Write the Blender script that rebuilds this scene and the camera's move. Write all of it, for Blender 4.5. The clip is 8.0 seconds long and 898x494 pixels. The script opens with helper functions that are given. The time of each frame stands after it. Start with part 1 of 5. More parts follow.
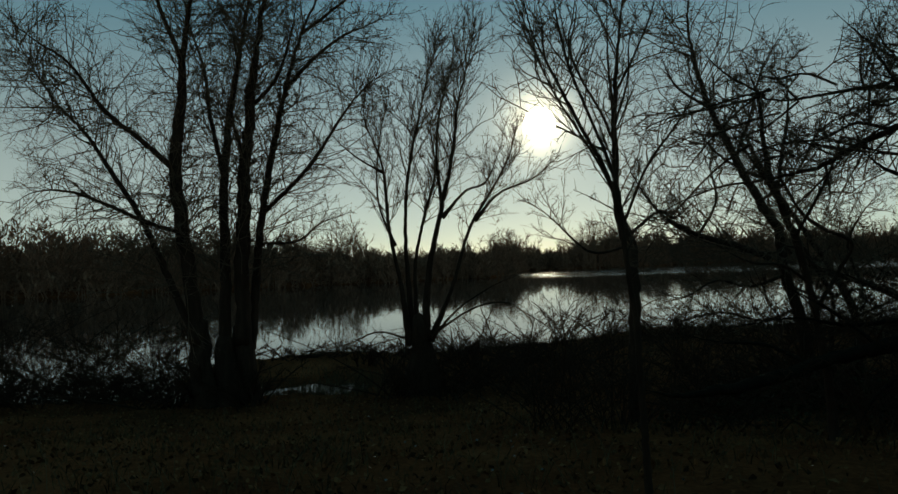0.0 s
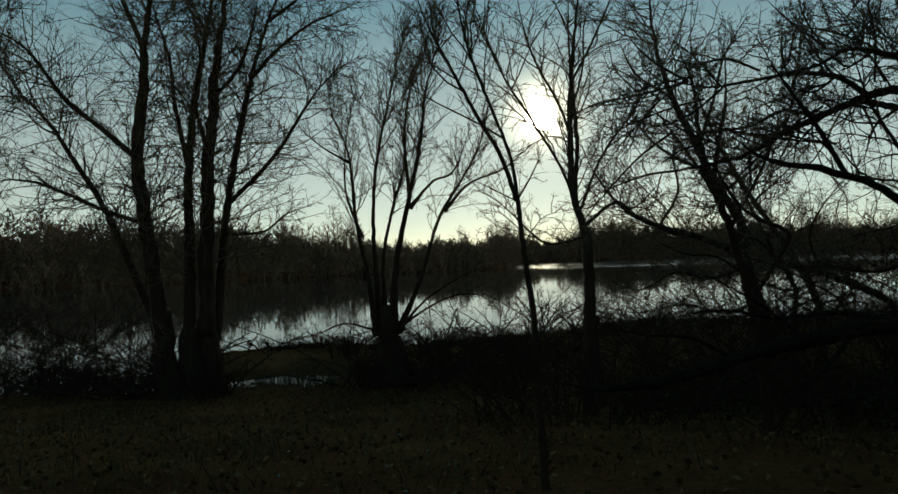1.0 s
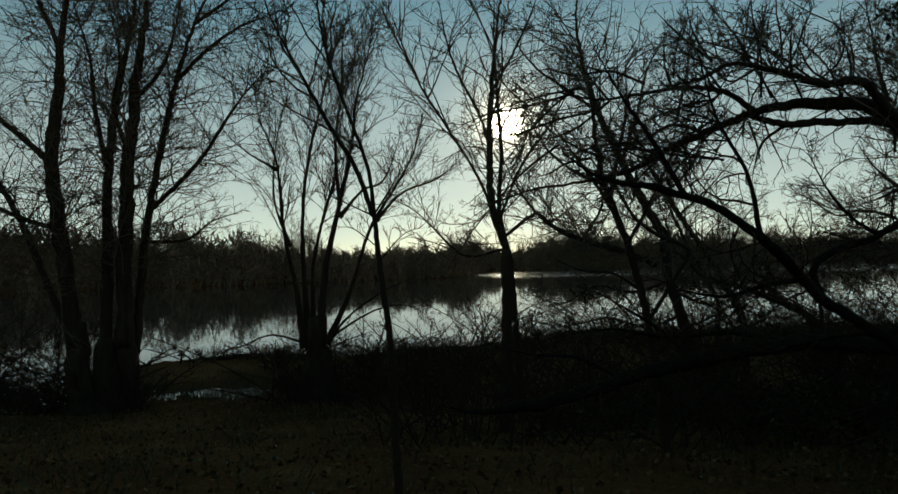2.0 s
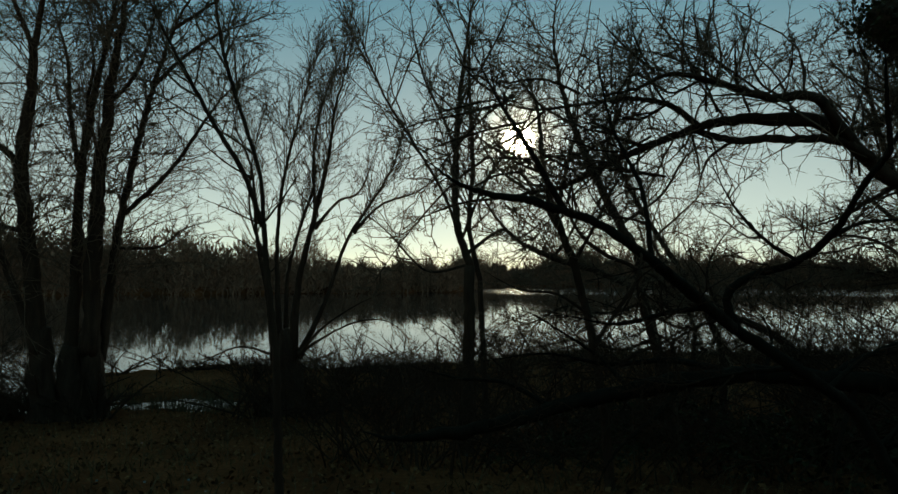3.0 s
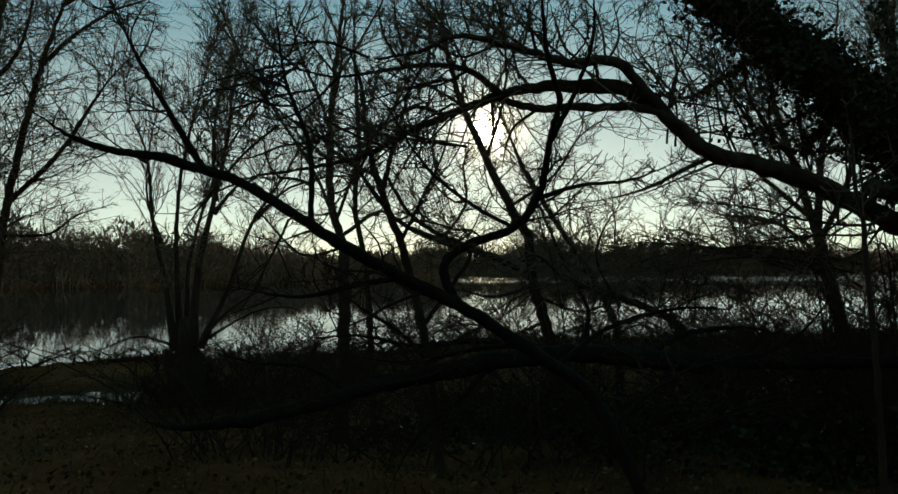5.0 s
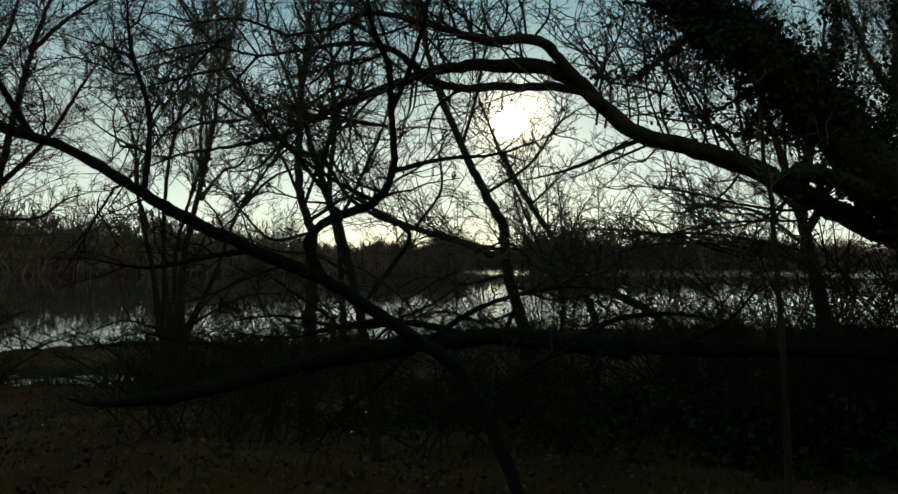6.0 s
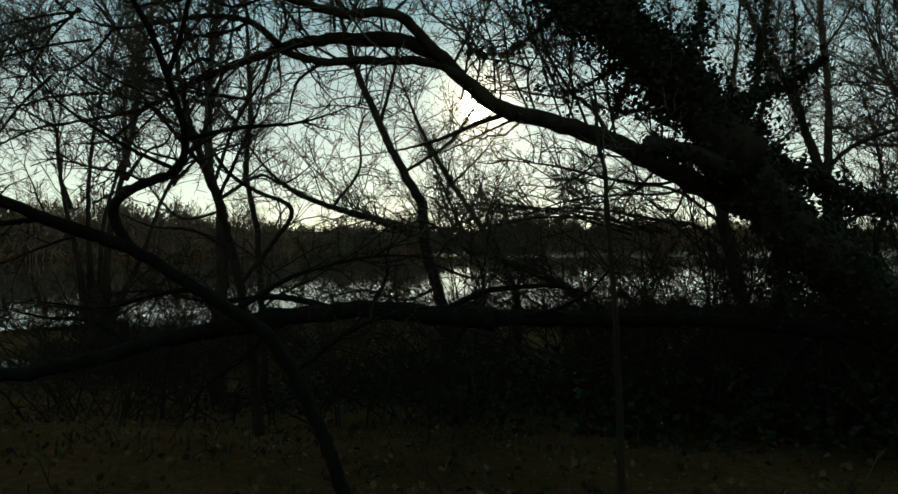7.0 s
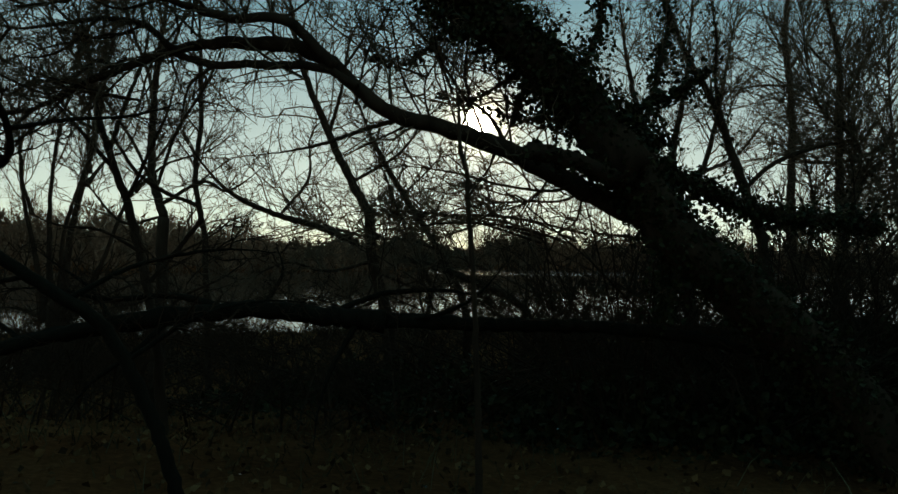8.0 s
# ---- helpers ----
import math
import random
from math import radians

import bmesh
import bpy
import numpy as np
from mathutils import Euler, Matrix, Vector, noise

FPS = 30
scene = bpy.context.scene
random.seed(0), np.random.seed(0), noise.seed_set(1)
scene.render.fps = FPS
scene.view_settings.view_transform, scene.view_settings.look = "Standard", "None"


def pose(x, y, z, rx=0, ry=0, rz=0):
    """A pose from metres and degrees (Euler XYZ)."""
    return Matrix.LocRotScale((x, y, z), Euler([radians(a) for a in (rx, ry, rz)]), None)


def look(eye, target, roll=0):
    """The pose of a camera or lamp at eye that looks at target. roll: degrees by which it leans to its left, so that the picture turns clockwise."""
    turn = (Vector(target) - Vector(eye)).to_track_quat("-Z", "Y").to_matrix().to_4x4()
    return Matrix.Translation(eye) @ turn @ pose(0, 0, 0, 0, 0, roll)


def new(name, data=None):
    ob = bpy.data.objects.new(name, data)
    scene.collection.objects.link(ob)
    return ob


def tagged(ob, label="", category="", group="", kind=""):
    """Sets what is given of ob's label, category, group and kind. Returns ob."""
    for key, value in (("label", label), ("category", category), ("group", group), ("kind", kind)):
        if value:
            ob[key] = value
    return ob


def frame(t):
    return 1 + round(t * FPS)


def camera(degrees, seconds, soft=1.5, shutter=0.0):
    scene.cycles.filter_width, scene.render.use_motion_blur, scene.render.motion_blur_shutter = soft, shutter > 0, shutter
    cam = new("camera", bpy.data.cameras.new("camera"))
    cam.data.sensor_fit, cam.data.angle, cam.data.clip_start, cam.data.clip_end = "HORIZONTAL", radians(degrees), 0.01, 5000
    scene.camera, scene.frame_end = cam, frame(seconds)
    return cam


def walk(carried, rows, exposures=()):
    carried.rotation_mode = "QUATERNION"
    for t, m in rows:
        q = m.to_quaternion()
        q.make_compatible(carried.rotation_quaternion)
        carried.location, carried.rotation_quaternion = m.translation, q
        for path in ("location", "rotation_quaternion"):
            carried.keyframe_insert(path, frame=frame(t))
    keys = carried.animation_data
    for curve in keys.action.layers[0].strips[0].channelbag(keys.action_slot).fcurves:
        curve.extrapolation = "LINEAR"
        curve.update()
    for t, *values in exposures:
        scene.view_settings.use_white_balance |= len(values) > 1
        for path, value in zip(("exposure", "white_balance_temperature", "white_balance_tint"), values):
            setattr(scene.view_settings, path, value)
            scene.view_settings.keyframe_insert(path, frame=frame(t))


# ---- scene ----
cam = camera(63.6, 8.0)
PATH = [
    (0, (0.639, 0.042, 2.135), (0.625, 2.041, 2.17), -1.8),
    (0.5, (1.057, 0.129, 2.133), (1.056, 2.128, 2.196), -1.6),
    (1, (1.484, 0.222, 2.098), (1.464, 2.222, 2.11), -1.7),
    (1.5, (1.892, 0.344, 2.127), (1.989, 2.341, 2.127), -1.8),
    (2.8, (2.935, 0.835, 2.16), (2.975, 2.833, 2.252), 0.1),
    (3, (3.088, 0.897, 2.16), (3.141, 2.895, 2.231), 0.4),
    (3.5, (3.45, 1.0, 2.138), (3.528, 2.998, 2.192), -0.9),
    (4, (3.849, 1.05, 2.14), (3.992, 3.043, 2.233), -0.4),
    (4.5, (4.283, 1.118, 2.069), (4.396, 3.113, 2.134), -0.8),
    (4.7, (4.409, 1.156, 2.072), (4.564, 3.149, 2.131), -0.3),
    (5.8, (5.248, 1.219, 1.972), (5.294, 3.218, 1.97), 0.4),
    (6, (5.441, 1.208, 1.966), (5.518, 3.207, 1.987), 0.5),
    (6.5, (5.861, 1.19, 1.934), (5.93, 3.189, 1.963), 0.9),
    (7, (6.312, 1.094, 1.888), (6.478, 3.087, 1.863), 0.2),
    (7.5, (6.8, 0.979, 1.863), (7.027, 2.966, 1.873), 1.3),
    (8, (7.263, 0.921, 1.774), (7.429, 2.914, 1.797), 1.2),
]
EXPOSURE = -0.32
walk(cam, [(t, look(eye, target, roll)) for t, eye, target, roll in PATH], [(t, EXPOSURE + e, k, -2) for t, e, k in ((0.0, 0.08, 8400), (0.5, 0.1, 8400), (1.0, 0.42, 8600), (1.5, 0.38, 8500), (3.0, 0.5, 8700), (3.5, 0.6, 8800), (4.0, 0.5, 8700), (4.5, 0.6, 8900), (5.8, 0.94, 9500), (6.5, 0.84, 9400), (7.5, 1.15, 9600), (8.0, 0.7, 9300))])

# ---- sky and sun ----
SUN_AZ, SUN_EL = radians(7.05), radians(10.42)
SUN_DIR = Vector((math.sin(SUN_AZ) * math.cos(SUN_EL), math.cos(SUN_AZ) * math.cos(SUN_EL), math.sin(SUN_EL)))

world = bpy.data.worlds.new("winter_sky")
scene.world = world
world.use_nodes = True
wn, wl = world.node_tree.nodes, world.node_tree.links
wn.clear()
w_out = wn.new("ShaderNodeOutputWorld")
w_bg = wn.new("ShaderNodeBackground")
w_sky = wn.new("ShaderNodeTexSky")
w_sky.sky_type = "NISHITA"
w_sky.sun_disc = False
w_sky.sun_elevation, w_sky.sun_rotation = SUN_EL, SUN_AZ
w_sky.air_density, w_sky.dust_density, w_sky.ozone_density = 0.5, 0.08, 2.4
w_bg.inputs["Strength"].default_value = 0.035
wl.new(w_sky.outputs[0], w_bg.inputs[0])
# bright aureole of thin haze round the sun
w_co = wn.new("ShaderNodeTexCoord")
w_dot = wn.new("ShaderNodeVectorMath")
w_dot.operation = "DOT_PRODUCT"
w_dot.inputs[1].default_value = SUN_DIR
wl.new(w_co.outputs["Generated"], w_dot.inputs[0])
w_pow = wn.new("ShaderNodeMath")
w_pow.operation = "POWER"
w_pow.use_clamp = True
w_pow.inputs[1].default_value = 1900.0
wl.new(w_dot.outputs["Value"], w_pow.inputs[0])
w_wide = wn.new("ShaderNodeMath")
w_wide.operation = "POWER"
w_wide.use_clamp = True
w_wide.inputs[1].default_value = 420.0
wl.new(w_dot.outputs["Value"], w_wide.inputs[0])
w_sum = wn.new("ShaderNodeMath")
w_sum.operation = "MULTIPLY_ADD"
w_sum.inputs[1].default_value = 0.1
wl.new(w_wide.outputs[0], w_sum.inputs[0])
wl.new(w_pow.outputs[0], w_sum.inputs[2])
w_glow = wn.new("ShaderNodeBackground")
w_glow.inputs[0].default_value = (1.0, 0.94, 0.84, 1)
w_mul = wn.new("ShaderNodeMath")
w_mul.operation = "MULTIPLY"
w_mul.inputs[1].default_value = 2.3
wl.new(w_sum.outputs[0], w_mul.inputs[0])
wl.new(w_mul.outputs[0], w_glow.inputs["Strength"])
w_add = wn.new("ShaderNodeAddShader")
wl.new(w_bg.outputs[0], w_add.inputs[0])
wl.new(w_glow.outputs[0], w_add.inputs[1])
# thin veil of high haze over the whole sky
w_veil = wn.new("ShaderNodeBackground")
w_veil.inputs[0].default_value, w_veil.inputs["Strength"].default_value = (0.17, 0.64, 0.98, 1), 0.245
w_all = wn.new("ShaderNodeAddShader")
wl.new(w_add.outputs[0], w_all.inputs[0])
wl.new(w_veil.outputs[0], w_all.inputs[1])
# whiter haze low over the horizon
w_sep = wn.new("ShaderNodeSeparateXYZ")
wl.new(w_co.outputs["Generated"], w_sep.inputs[0])
w_fall = wn.new("ShaderNodeMapRange")
w_fall.interpolation_type = "SMOOTHSTEP"
w_fall.inputs["From Min"].default_value, w_fall.inputs["From Max"].default_value = 0.42, 0.02
wl.new(w_sep.outputs["Z"], w_fall.inputs["Value"])
w_amount = wn.new("ShaderNodeMath")
w_amount.operation = "MULTIPLY"
w_amount.inputs[1].default_value = 0.31
wl.new(w_fall.outputs[0], w_amount.inputs[0])
w_haze = wn.new("ShaderNodeBackground")
w_haze.inputs[0].default_value = (1.0, 0.8, 0.53, 1)
wl.new(w_amount.outputs[0], w_haze.inputs["Strength"])
w_whole = wn.new("ShaderNodeAddShader")
wl.new(w_all.outputs[0], w_whole.inputs[0])
wl.new(w_haze.outputs[0], w_whole.inputs[1])
wl.new(w_whole.outputs[0], w_out.inputs[0])

sun_data = bpy.data.lights.new("sun", "SUN")
sun_data.energy, sun_data.angle, sun_data.color = 3.0, radians(0.5), (1.0, 0.9, 0.74)
sun_lamp = new("sun", sun_data)
sun_lamp.matrix_world = look(SUN_DIR * 100, (0, 0, 0))


def sun_disc():
    m = bpy.data.materials.new("sun_glow")
    m.use_nodes = True
    nt = m.node_tree
    nt.nodes.clear()
    em = nt.nodes.new("ShaderNodeEmission")
    em.inputs[0].default_value, em.inputs[1].default_value = (1.0, 0.94, 0.82, 1), 60.0
    nt.links.new(em.outputs[0], nt.nodes.new("ShaderNodeOutputMaterial").inputs[0])
    bm = bmesh.new()
    bmesh.ops.create_icosphere(bm, subdivisions=4, radius=3000 * math.tan(radians(1.2)))
    me = bpy.data.meshes.new("sun_disc")
    bm.to_mesh(me)
    bm.free()
    me.materials.append(m)
    ob = new("sun_disc", me)
    ob.location = SUN_DIR * 3000
    tagged(ob, "low white winter sun with its glare", "sun", kind="structure")


sun_disc()


# ---- materials ----
def material(name):
    m = bpy.data.materials.new(name)
    m.use_nodes = True
    nt = m.node_tree
    return m, nt, nt.nodes["Principled BSDF"]


def noise_node(nt, scale, detail=6.0, rough=0.6, stretch=(1, 1, 1), coord="Object"):
    co = nt.nodes.new("ShaderNodeTexCoord")
    mp = nt.nodes.new("ShaderNodeMapping")
    mp.inputs["Scale"].default_value = stretch
    nt.links.new(co.outputs[coord], mp.inputs[0])
    n = nt.nodes.new("ShaderNodeTexNoise")
    n.inputs["Scale"].default_value, n.inputs["Detail"].default_value, n.inputs["Roughness"].default_value = scale, detail, rough
    nt.links.new(mp.outputs[0], n.inputs["Vector"])
    return n


def ramp(nt, source, stops):
    r = nt.nodes.new("ShaderNodeValToRGB")
    while len(r.color_ramp.elements) < len(stops):
        r.color_ramp.elements.new(0.5)
    for el, (at, col) in zip(r.color_ramp.elements, stops):
        el.position, el.color = at, (*col, 1)
    nt.links.new(source, r.inputs[0])
    return r


def bump(nt, bsdf, source, strength, distance):
    b = nt.nodes.new("ShaderNodeBump")
    b.inputs["Strength"].default_value, b.inputs["Distance"].default_value = strength, distance
    nt.links.new(source, b.inputs["Height"])
    nt.links.new(b.outputs[0], bsdf.inputs["Normal"])
    return b


def bark_material(name, dark, light, scale=9.0):
    m, nt, b = material(name)
    grain = noise_node(nt, scale, 8, 0.65, (1, 1, 0.18))
    patch = noise_node(nt, 1.3, 4)
    mix = nt.nodes.new("ShaderNodeMath")
    mix.operation = "MULTIPLY_ADD"
    mix.inputs[1].default_value = 0.7
    nt.links.new(grain.outputs[0], mix.inputs[0])
    half = nt.nodes.new("ShaderNodeMath")
    half.operation = "MULTIPLY"
    half.inputs[1].default_value = 0.3
    nt.links.new(patch.outputs[0], half.inputs[0])
    nt.links.new(half.outputs[0], mix.inputs[2])
    col = ramp(nt, mix.outputs[0], [(0.3, dark), (0.52, tuple((a + c) / 2 for a, c in zip(dark, light))), (0.7, light)])
    nt.links.new(col.outputs[0], b.inputs["Base Color"])
    b.inputs["Roughness"].default_value = 0.9
    b.inputs["Specular IOR Level"].default_value = 0.04
    bump(nt, b, grain.outputs[0], 0.8, 0.03)
    return m


BARK = bark_material("willow_bark", (0.022, 0.012, 0.008), (0.085, 0.048, 0.031))
BARK_DARK = bark_material("wet_bark", (0.018, 0.01, 0.006), (0.066, 0.037, 0.024), 12)
# bark for log and thorn tree, with their backlit shade darkened into the colour
SHADED_BARK = bark_material("shaded_bark", (0.008, 0.006, 0.004), (0.03, 0.021, 0.014), 12)
TWIG = bark_material("twig_bark", (0.07, 0.043, 0.028), (0.19, 0.12, 0.08), 30)


def leaf_material(name, dark, light, rough, gloss=0.1):
    m, nt, b = material(name)
    geo = nt.nodes.new("ShaderNodeNewGeometry")
    col = ramp(nt, geo.outputs["Random Per Island"], [(0.0, dark), (1.0, light)])
    nt.links.new(col.outputs[0], b.inputs["Base Color"])
    b.inputs["Roughness"].default_value = rough
    b.inputs["Specular IOR Level"].default_value = gloss
    return m


IVY_LEAF = leaf_material("ivy_leaf", (0.017, 0.016, 0.007), (0.045, 0.038, 0.015), 0.5, 0.06)
LITTER = leaf_material("fallen_leaf", (0.04, 0.018, 0.009), (0.22, 0.1, 0.042), 0.7, 0.02)
BRUSH_TWIG = bark_material("brush_bark", (0.02, 0.011, 0.007), (0.078, 0.041, 0.025), 30)
DEW = leaf_material("dewy_leaf", (0.02, 0.013, 0.008), (0.06, 0.04, 0.02), 0.15, 0.8)
GRASS = leaf_material("winter_grass", (0.025, 0.015, 0.007), (0.13, 0.075, 0.034), 0.6, 0.03)
REED = leaf_material("dry_stem", (0.06, 0.045, 0.028), (0.12, 0.09, 0.05), 0.8, 0.02)
# paler than the near twigs: the haze of distance is put into the colour
HAZY_FAR_TWIG = leaf_material("hazy_far_twig", (0.125, 0.069, 0.045), (0.25, 0.142, 0.093), 0.9, 0.0)


def ground_material():
    m, nt, b = material("damp_earth")
    fine = noise_node(nt, 14.0, 8, 0.7)
    wide = noise_node(nt, 0.35, 5, 0.6)
    add = nt.nodes.new("ShaderNodeMath")
    add.operation = "MULTIPLY_ADD"
    add.inputs[1].default_value = 0.5
    nt.links.new(fine.outputs[0], add.inputs[0])
    half = nt.nodes.new("ShaderNodeMath")
    half.operation = "MULTIPLY"
    half.inputs[1].default_value = 0.5
    nt.links.new(wide.outputs[0], half.inputs[0])
    nt.links.new(half.outputs[0], add.inputs[2])
    col = ramp(nt, add.outputs[0], [(0.32, (0.03, 0.01, 0.006)), (0.5, (0.11, 0.039, 0.017)), (0.66, (0.21, 0.08, 0.034))])
    nt.links.new(col.outputs[0], b.inputs["Base Color"])
    b.inputs["Roughness"].default_value = 0.85
    b.inputs["Specular IOR Level"].default_value = 0.0
    bump(nt, b, fine.outputs[0], 0.7, 0.05)
    return m


def water_material():
    m, nt, b = material("lake_water")
    b.inputs["Base Color"].default_value = (0.012, 0.016, 0.014, 1)
    b.inputs["Roughness"].default_value = 0.04
    b.inputs["IOR"].default_value = 1.33
    small = noise_node(nt, 2.2, 3, 0.5, (1, 2.2, 1))
    swell = noise_node(nt, 0.35, 2, 0.5, (1, 2.5, 1))
    # the open water under the far bank is ruffled by the wind
    co = nt.nodes.new("ShaderNodeTexCoord")
    sep = nt.nodes.new("ShaderNodeSeparateXYZ")
    nt.links.new(co.outputs["Object"], sep.inputs[0])
    wind = nt.nodes.new("ShaderNodeMapRange")
    wind.inputs["From Min"].default_value, wind.inputs["From Max"].default_value = 114.0, 126.0
    nt.links.new(sep.outputs["Y"], wind.inputs["Value"])
    open_side = nt.nodes.new("ShaderNodeMapRange")
    open_side.inputs["From Min"].default_value, open_side.inputs["From Max"].default_value = -4.0, 10.0
    nt.links.new(sep.outputs["X"], open_side.inputs["Value"])
    far_side = nt.nodes.new("ShaderNodeMapRange")
    far_side.inputs["From Min"].default_value, far_side.inputs["From Max"].default_value = 30.0, 46.0
    far_side.inputs["To Min"].default_value, far_side.inputs["To Max"].default_value = 1.0, 0.7
    nt.links.new(sep.outputs["X"], far_side.inputs["Value"])
    reach = nt.nodes.new("ShaderNodeMath")
    reach.operation = "MULTIPLY"
    nt.links.new(open_side.outputs[0], reach.inputs[0])
    nt.links.new(far_side.outputs[0], reach.inputs[1])
    gusts = noise_node(nt, 0.12, 3, 0.6, (1, 0.5, 1))
    gust = ramp(nt, gusts.outputs[0], [(0.38, (0.25, 0.25, 0.25)), (0.6, (1, 1, 1))])
    lee = nt.nodes.new("ShaderNodeMapRange")
    lee.inputs["From Min"].default_value, lee.inputs["From Max"].default_value = 150.0, 200.0
    lee.inputs["To Min"].default_value, lee.inputs["To Max"].default_value = 1.0, 0.15
    nt.links.new(sep.outputs["Y"], lee.inputs["Value"])
    sheltered = nt.nodes.new("ShaderNodeMath")
    sheltered.operation = "MULTIPLY"
    nt.links.new(wind.outputs[0], sheltered.inputs[0])
    nt.links.new(lee.outputs[0], sheltered.inputs[1])
    area = nt.nodes.new("ShaderNodeMath")
    area.operation = "MULTIPLY"
    nt.links.new(sheltered.outputs[0], area.inputs[0])
    nt.links.new(reach.outputs[0], area.inputs[1])
    ruffle = nt.nodes.new("ShaderNodeMath")
    ruffle.operation = "MULTIPLY"
    nt.links.new(area.outputs[0], ruffle.inputs[0])
    nt.links.new(gust.outputs[0], ruffle.inputs[1])
    gloss = nt.nodes.new("ShaderNodeMapRange")
    gloss.inputs["To Min"].default_value, gloss.inputs["To Max"].default_value = 0.04, 0.2
    nt.links.new(ruffle.outputs[0], gloss.inputs["Value"])
    nt.links.new(gloss.outputs[0], b.inputs["Roughness"])
    add = nt.nodes.new("ShaderNodeMath")
    add.operation = "ADD"
    nt.links.new(small.outputs[0], add.inputs[0])
    nt.links.new(swell.outputs[0], add.inputs[1])
    bump(nt, b, add.outputs[0], 0.00035, 1.0)
    return m


EARTH, WATER = ground_material(), water_material()


# ---- mesh helpers ----
def mesh_from(name, verts, faces, mat, smooth=True):
    me = bpy.data.meshes.new(name)
    me.from_pydata([tuple(v) for v in verts], [], faces)
    me.materials.append(mat)
    if smooth:
        me.polygons.foreach_set("use_smooth", [True] * len(me.polygons))
    me.update()
    return me


def mesh_arrays(name, verts, quads, mat, smooth=False):
    """A mesh of many quads from numpy arrays."""
    me = bpy.data.meshes.new(name)
    n, sides = quads.shape
    me.vertices.add(len(verts))
    me.vertices.foreach_set("co", np.ascontiguousarray(verts, dtype=np.float32).ravel())
    me.loops.add(n * sides)
    me.loops.foreach_set("vertex_index", np.ascontiguousarray(quads, dtype=np.int32).ravel())
    me.polygons.add(n)
    me.polygons.foreach_set("loop_start", np.arange(0, n * sides, sides, dtype=np.int32))
    me.polygons.foreach_set("use_smooth", np.full(n, smooth))
    me.materials.append(mat)
    me.update(calc_edges=True)
    me.validate()
    return me


def part(name, me, parent, label="", kind=""):
    ob = new(name, me)
    ob.parent = parent
    return tagged(ob, label, kind=kind)


def spline(points, count):
    """Catmull-Rom through the points, resampled evenly."""
    p = np.array(points, float)
    p = np.vstack([2 * p[0] - p[1], p, 2 * p[-1] - p[-2]])
    out = []
    for i in range(1, len(p) - 2):
        for u in np.linspace(0, 1, 9)[: 9 if i == len(p) - 3 else 8]:
            a, b, c, d = p[i - 1], p[i], p[i + 1], p[i + 2]
            out.append(0.5 * (2 * b + (c - a) * u + (2 * a - 5 * b + 4 * c - d) * u**2 + (3 * b - a - 3 * c + d) * u**3))
    out = np.array(out)
    along = np.r_[0, np.cumsum(np.linalg.norm(np.diff(out, axis=0), axis=1))]
    want = np.linspace(0, along[-1], count)
    return np.stack([np.interp(want, along, out[:, k]) for k in range(3)], 1), along[-1]


def tubes(paths, r0, r1, sides):
    """Tapered tubes along paths (N, K, 3), with radii r0, r1 (N): vertices and quads."""
    n, k, _ = paths.shape
    tan = np.gradient(paths, axis=1)
    tan /= np.linalg.norm(tan, axis=2, keepdims=True) + 1e-9
    steep = np.abs(paths[:, -1, 2] - paths[:, 0, 2]) > 0.7 * np.linalg.norm(paths[:, -1] - paths[:, 0], axis=1)
    ref = np.where(steep[:, None, None], np.array([0.97, 0.23, 0]), np.array([0.05, 0.1, 1.0])) + 0 * tan
    a = np.cross(tan, ref)
    a /= np.linalg.norm(a, axis=2, keepdims=True) + 1e-9
    b = np.cross(tan, a)
    u = np.linspace(0, 1, k)[None, :]
    rad = (r0[:, None] * (1 - u) + r1[:, None] * u)[..., None, None]
    ang = np.linspace(0, 2 * np.pi, sides, endpoint=False)
    ring = np.cos(ang)[None, None, :, None] * a[:, :, None] + np.sin(ang)[None, None, :, None] * b[:, :, None]
    verts = (paths[:, :, None] + rad * ring).reshape(-1, 3)
    base = (np.arange(n) * k * sides)[:, None, None]
    row = (np.arange(k - 1) * sides)[None, :, None]
    s = np.arange(sides)[None, None, :]
    s2 = (s + 1) % sides
    quads = np.stack([base + row + s, base + row + s2, base + row + sides + s2, base + row + sides + s], -1).reshape(-1, 4)
    return verts, quads


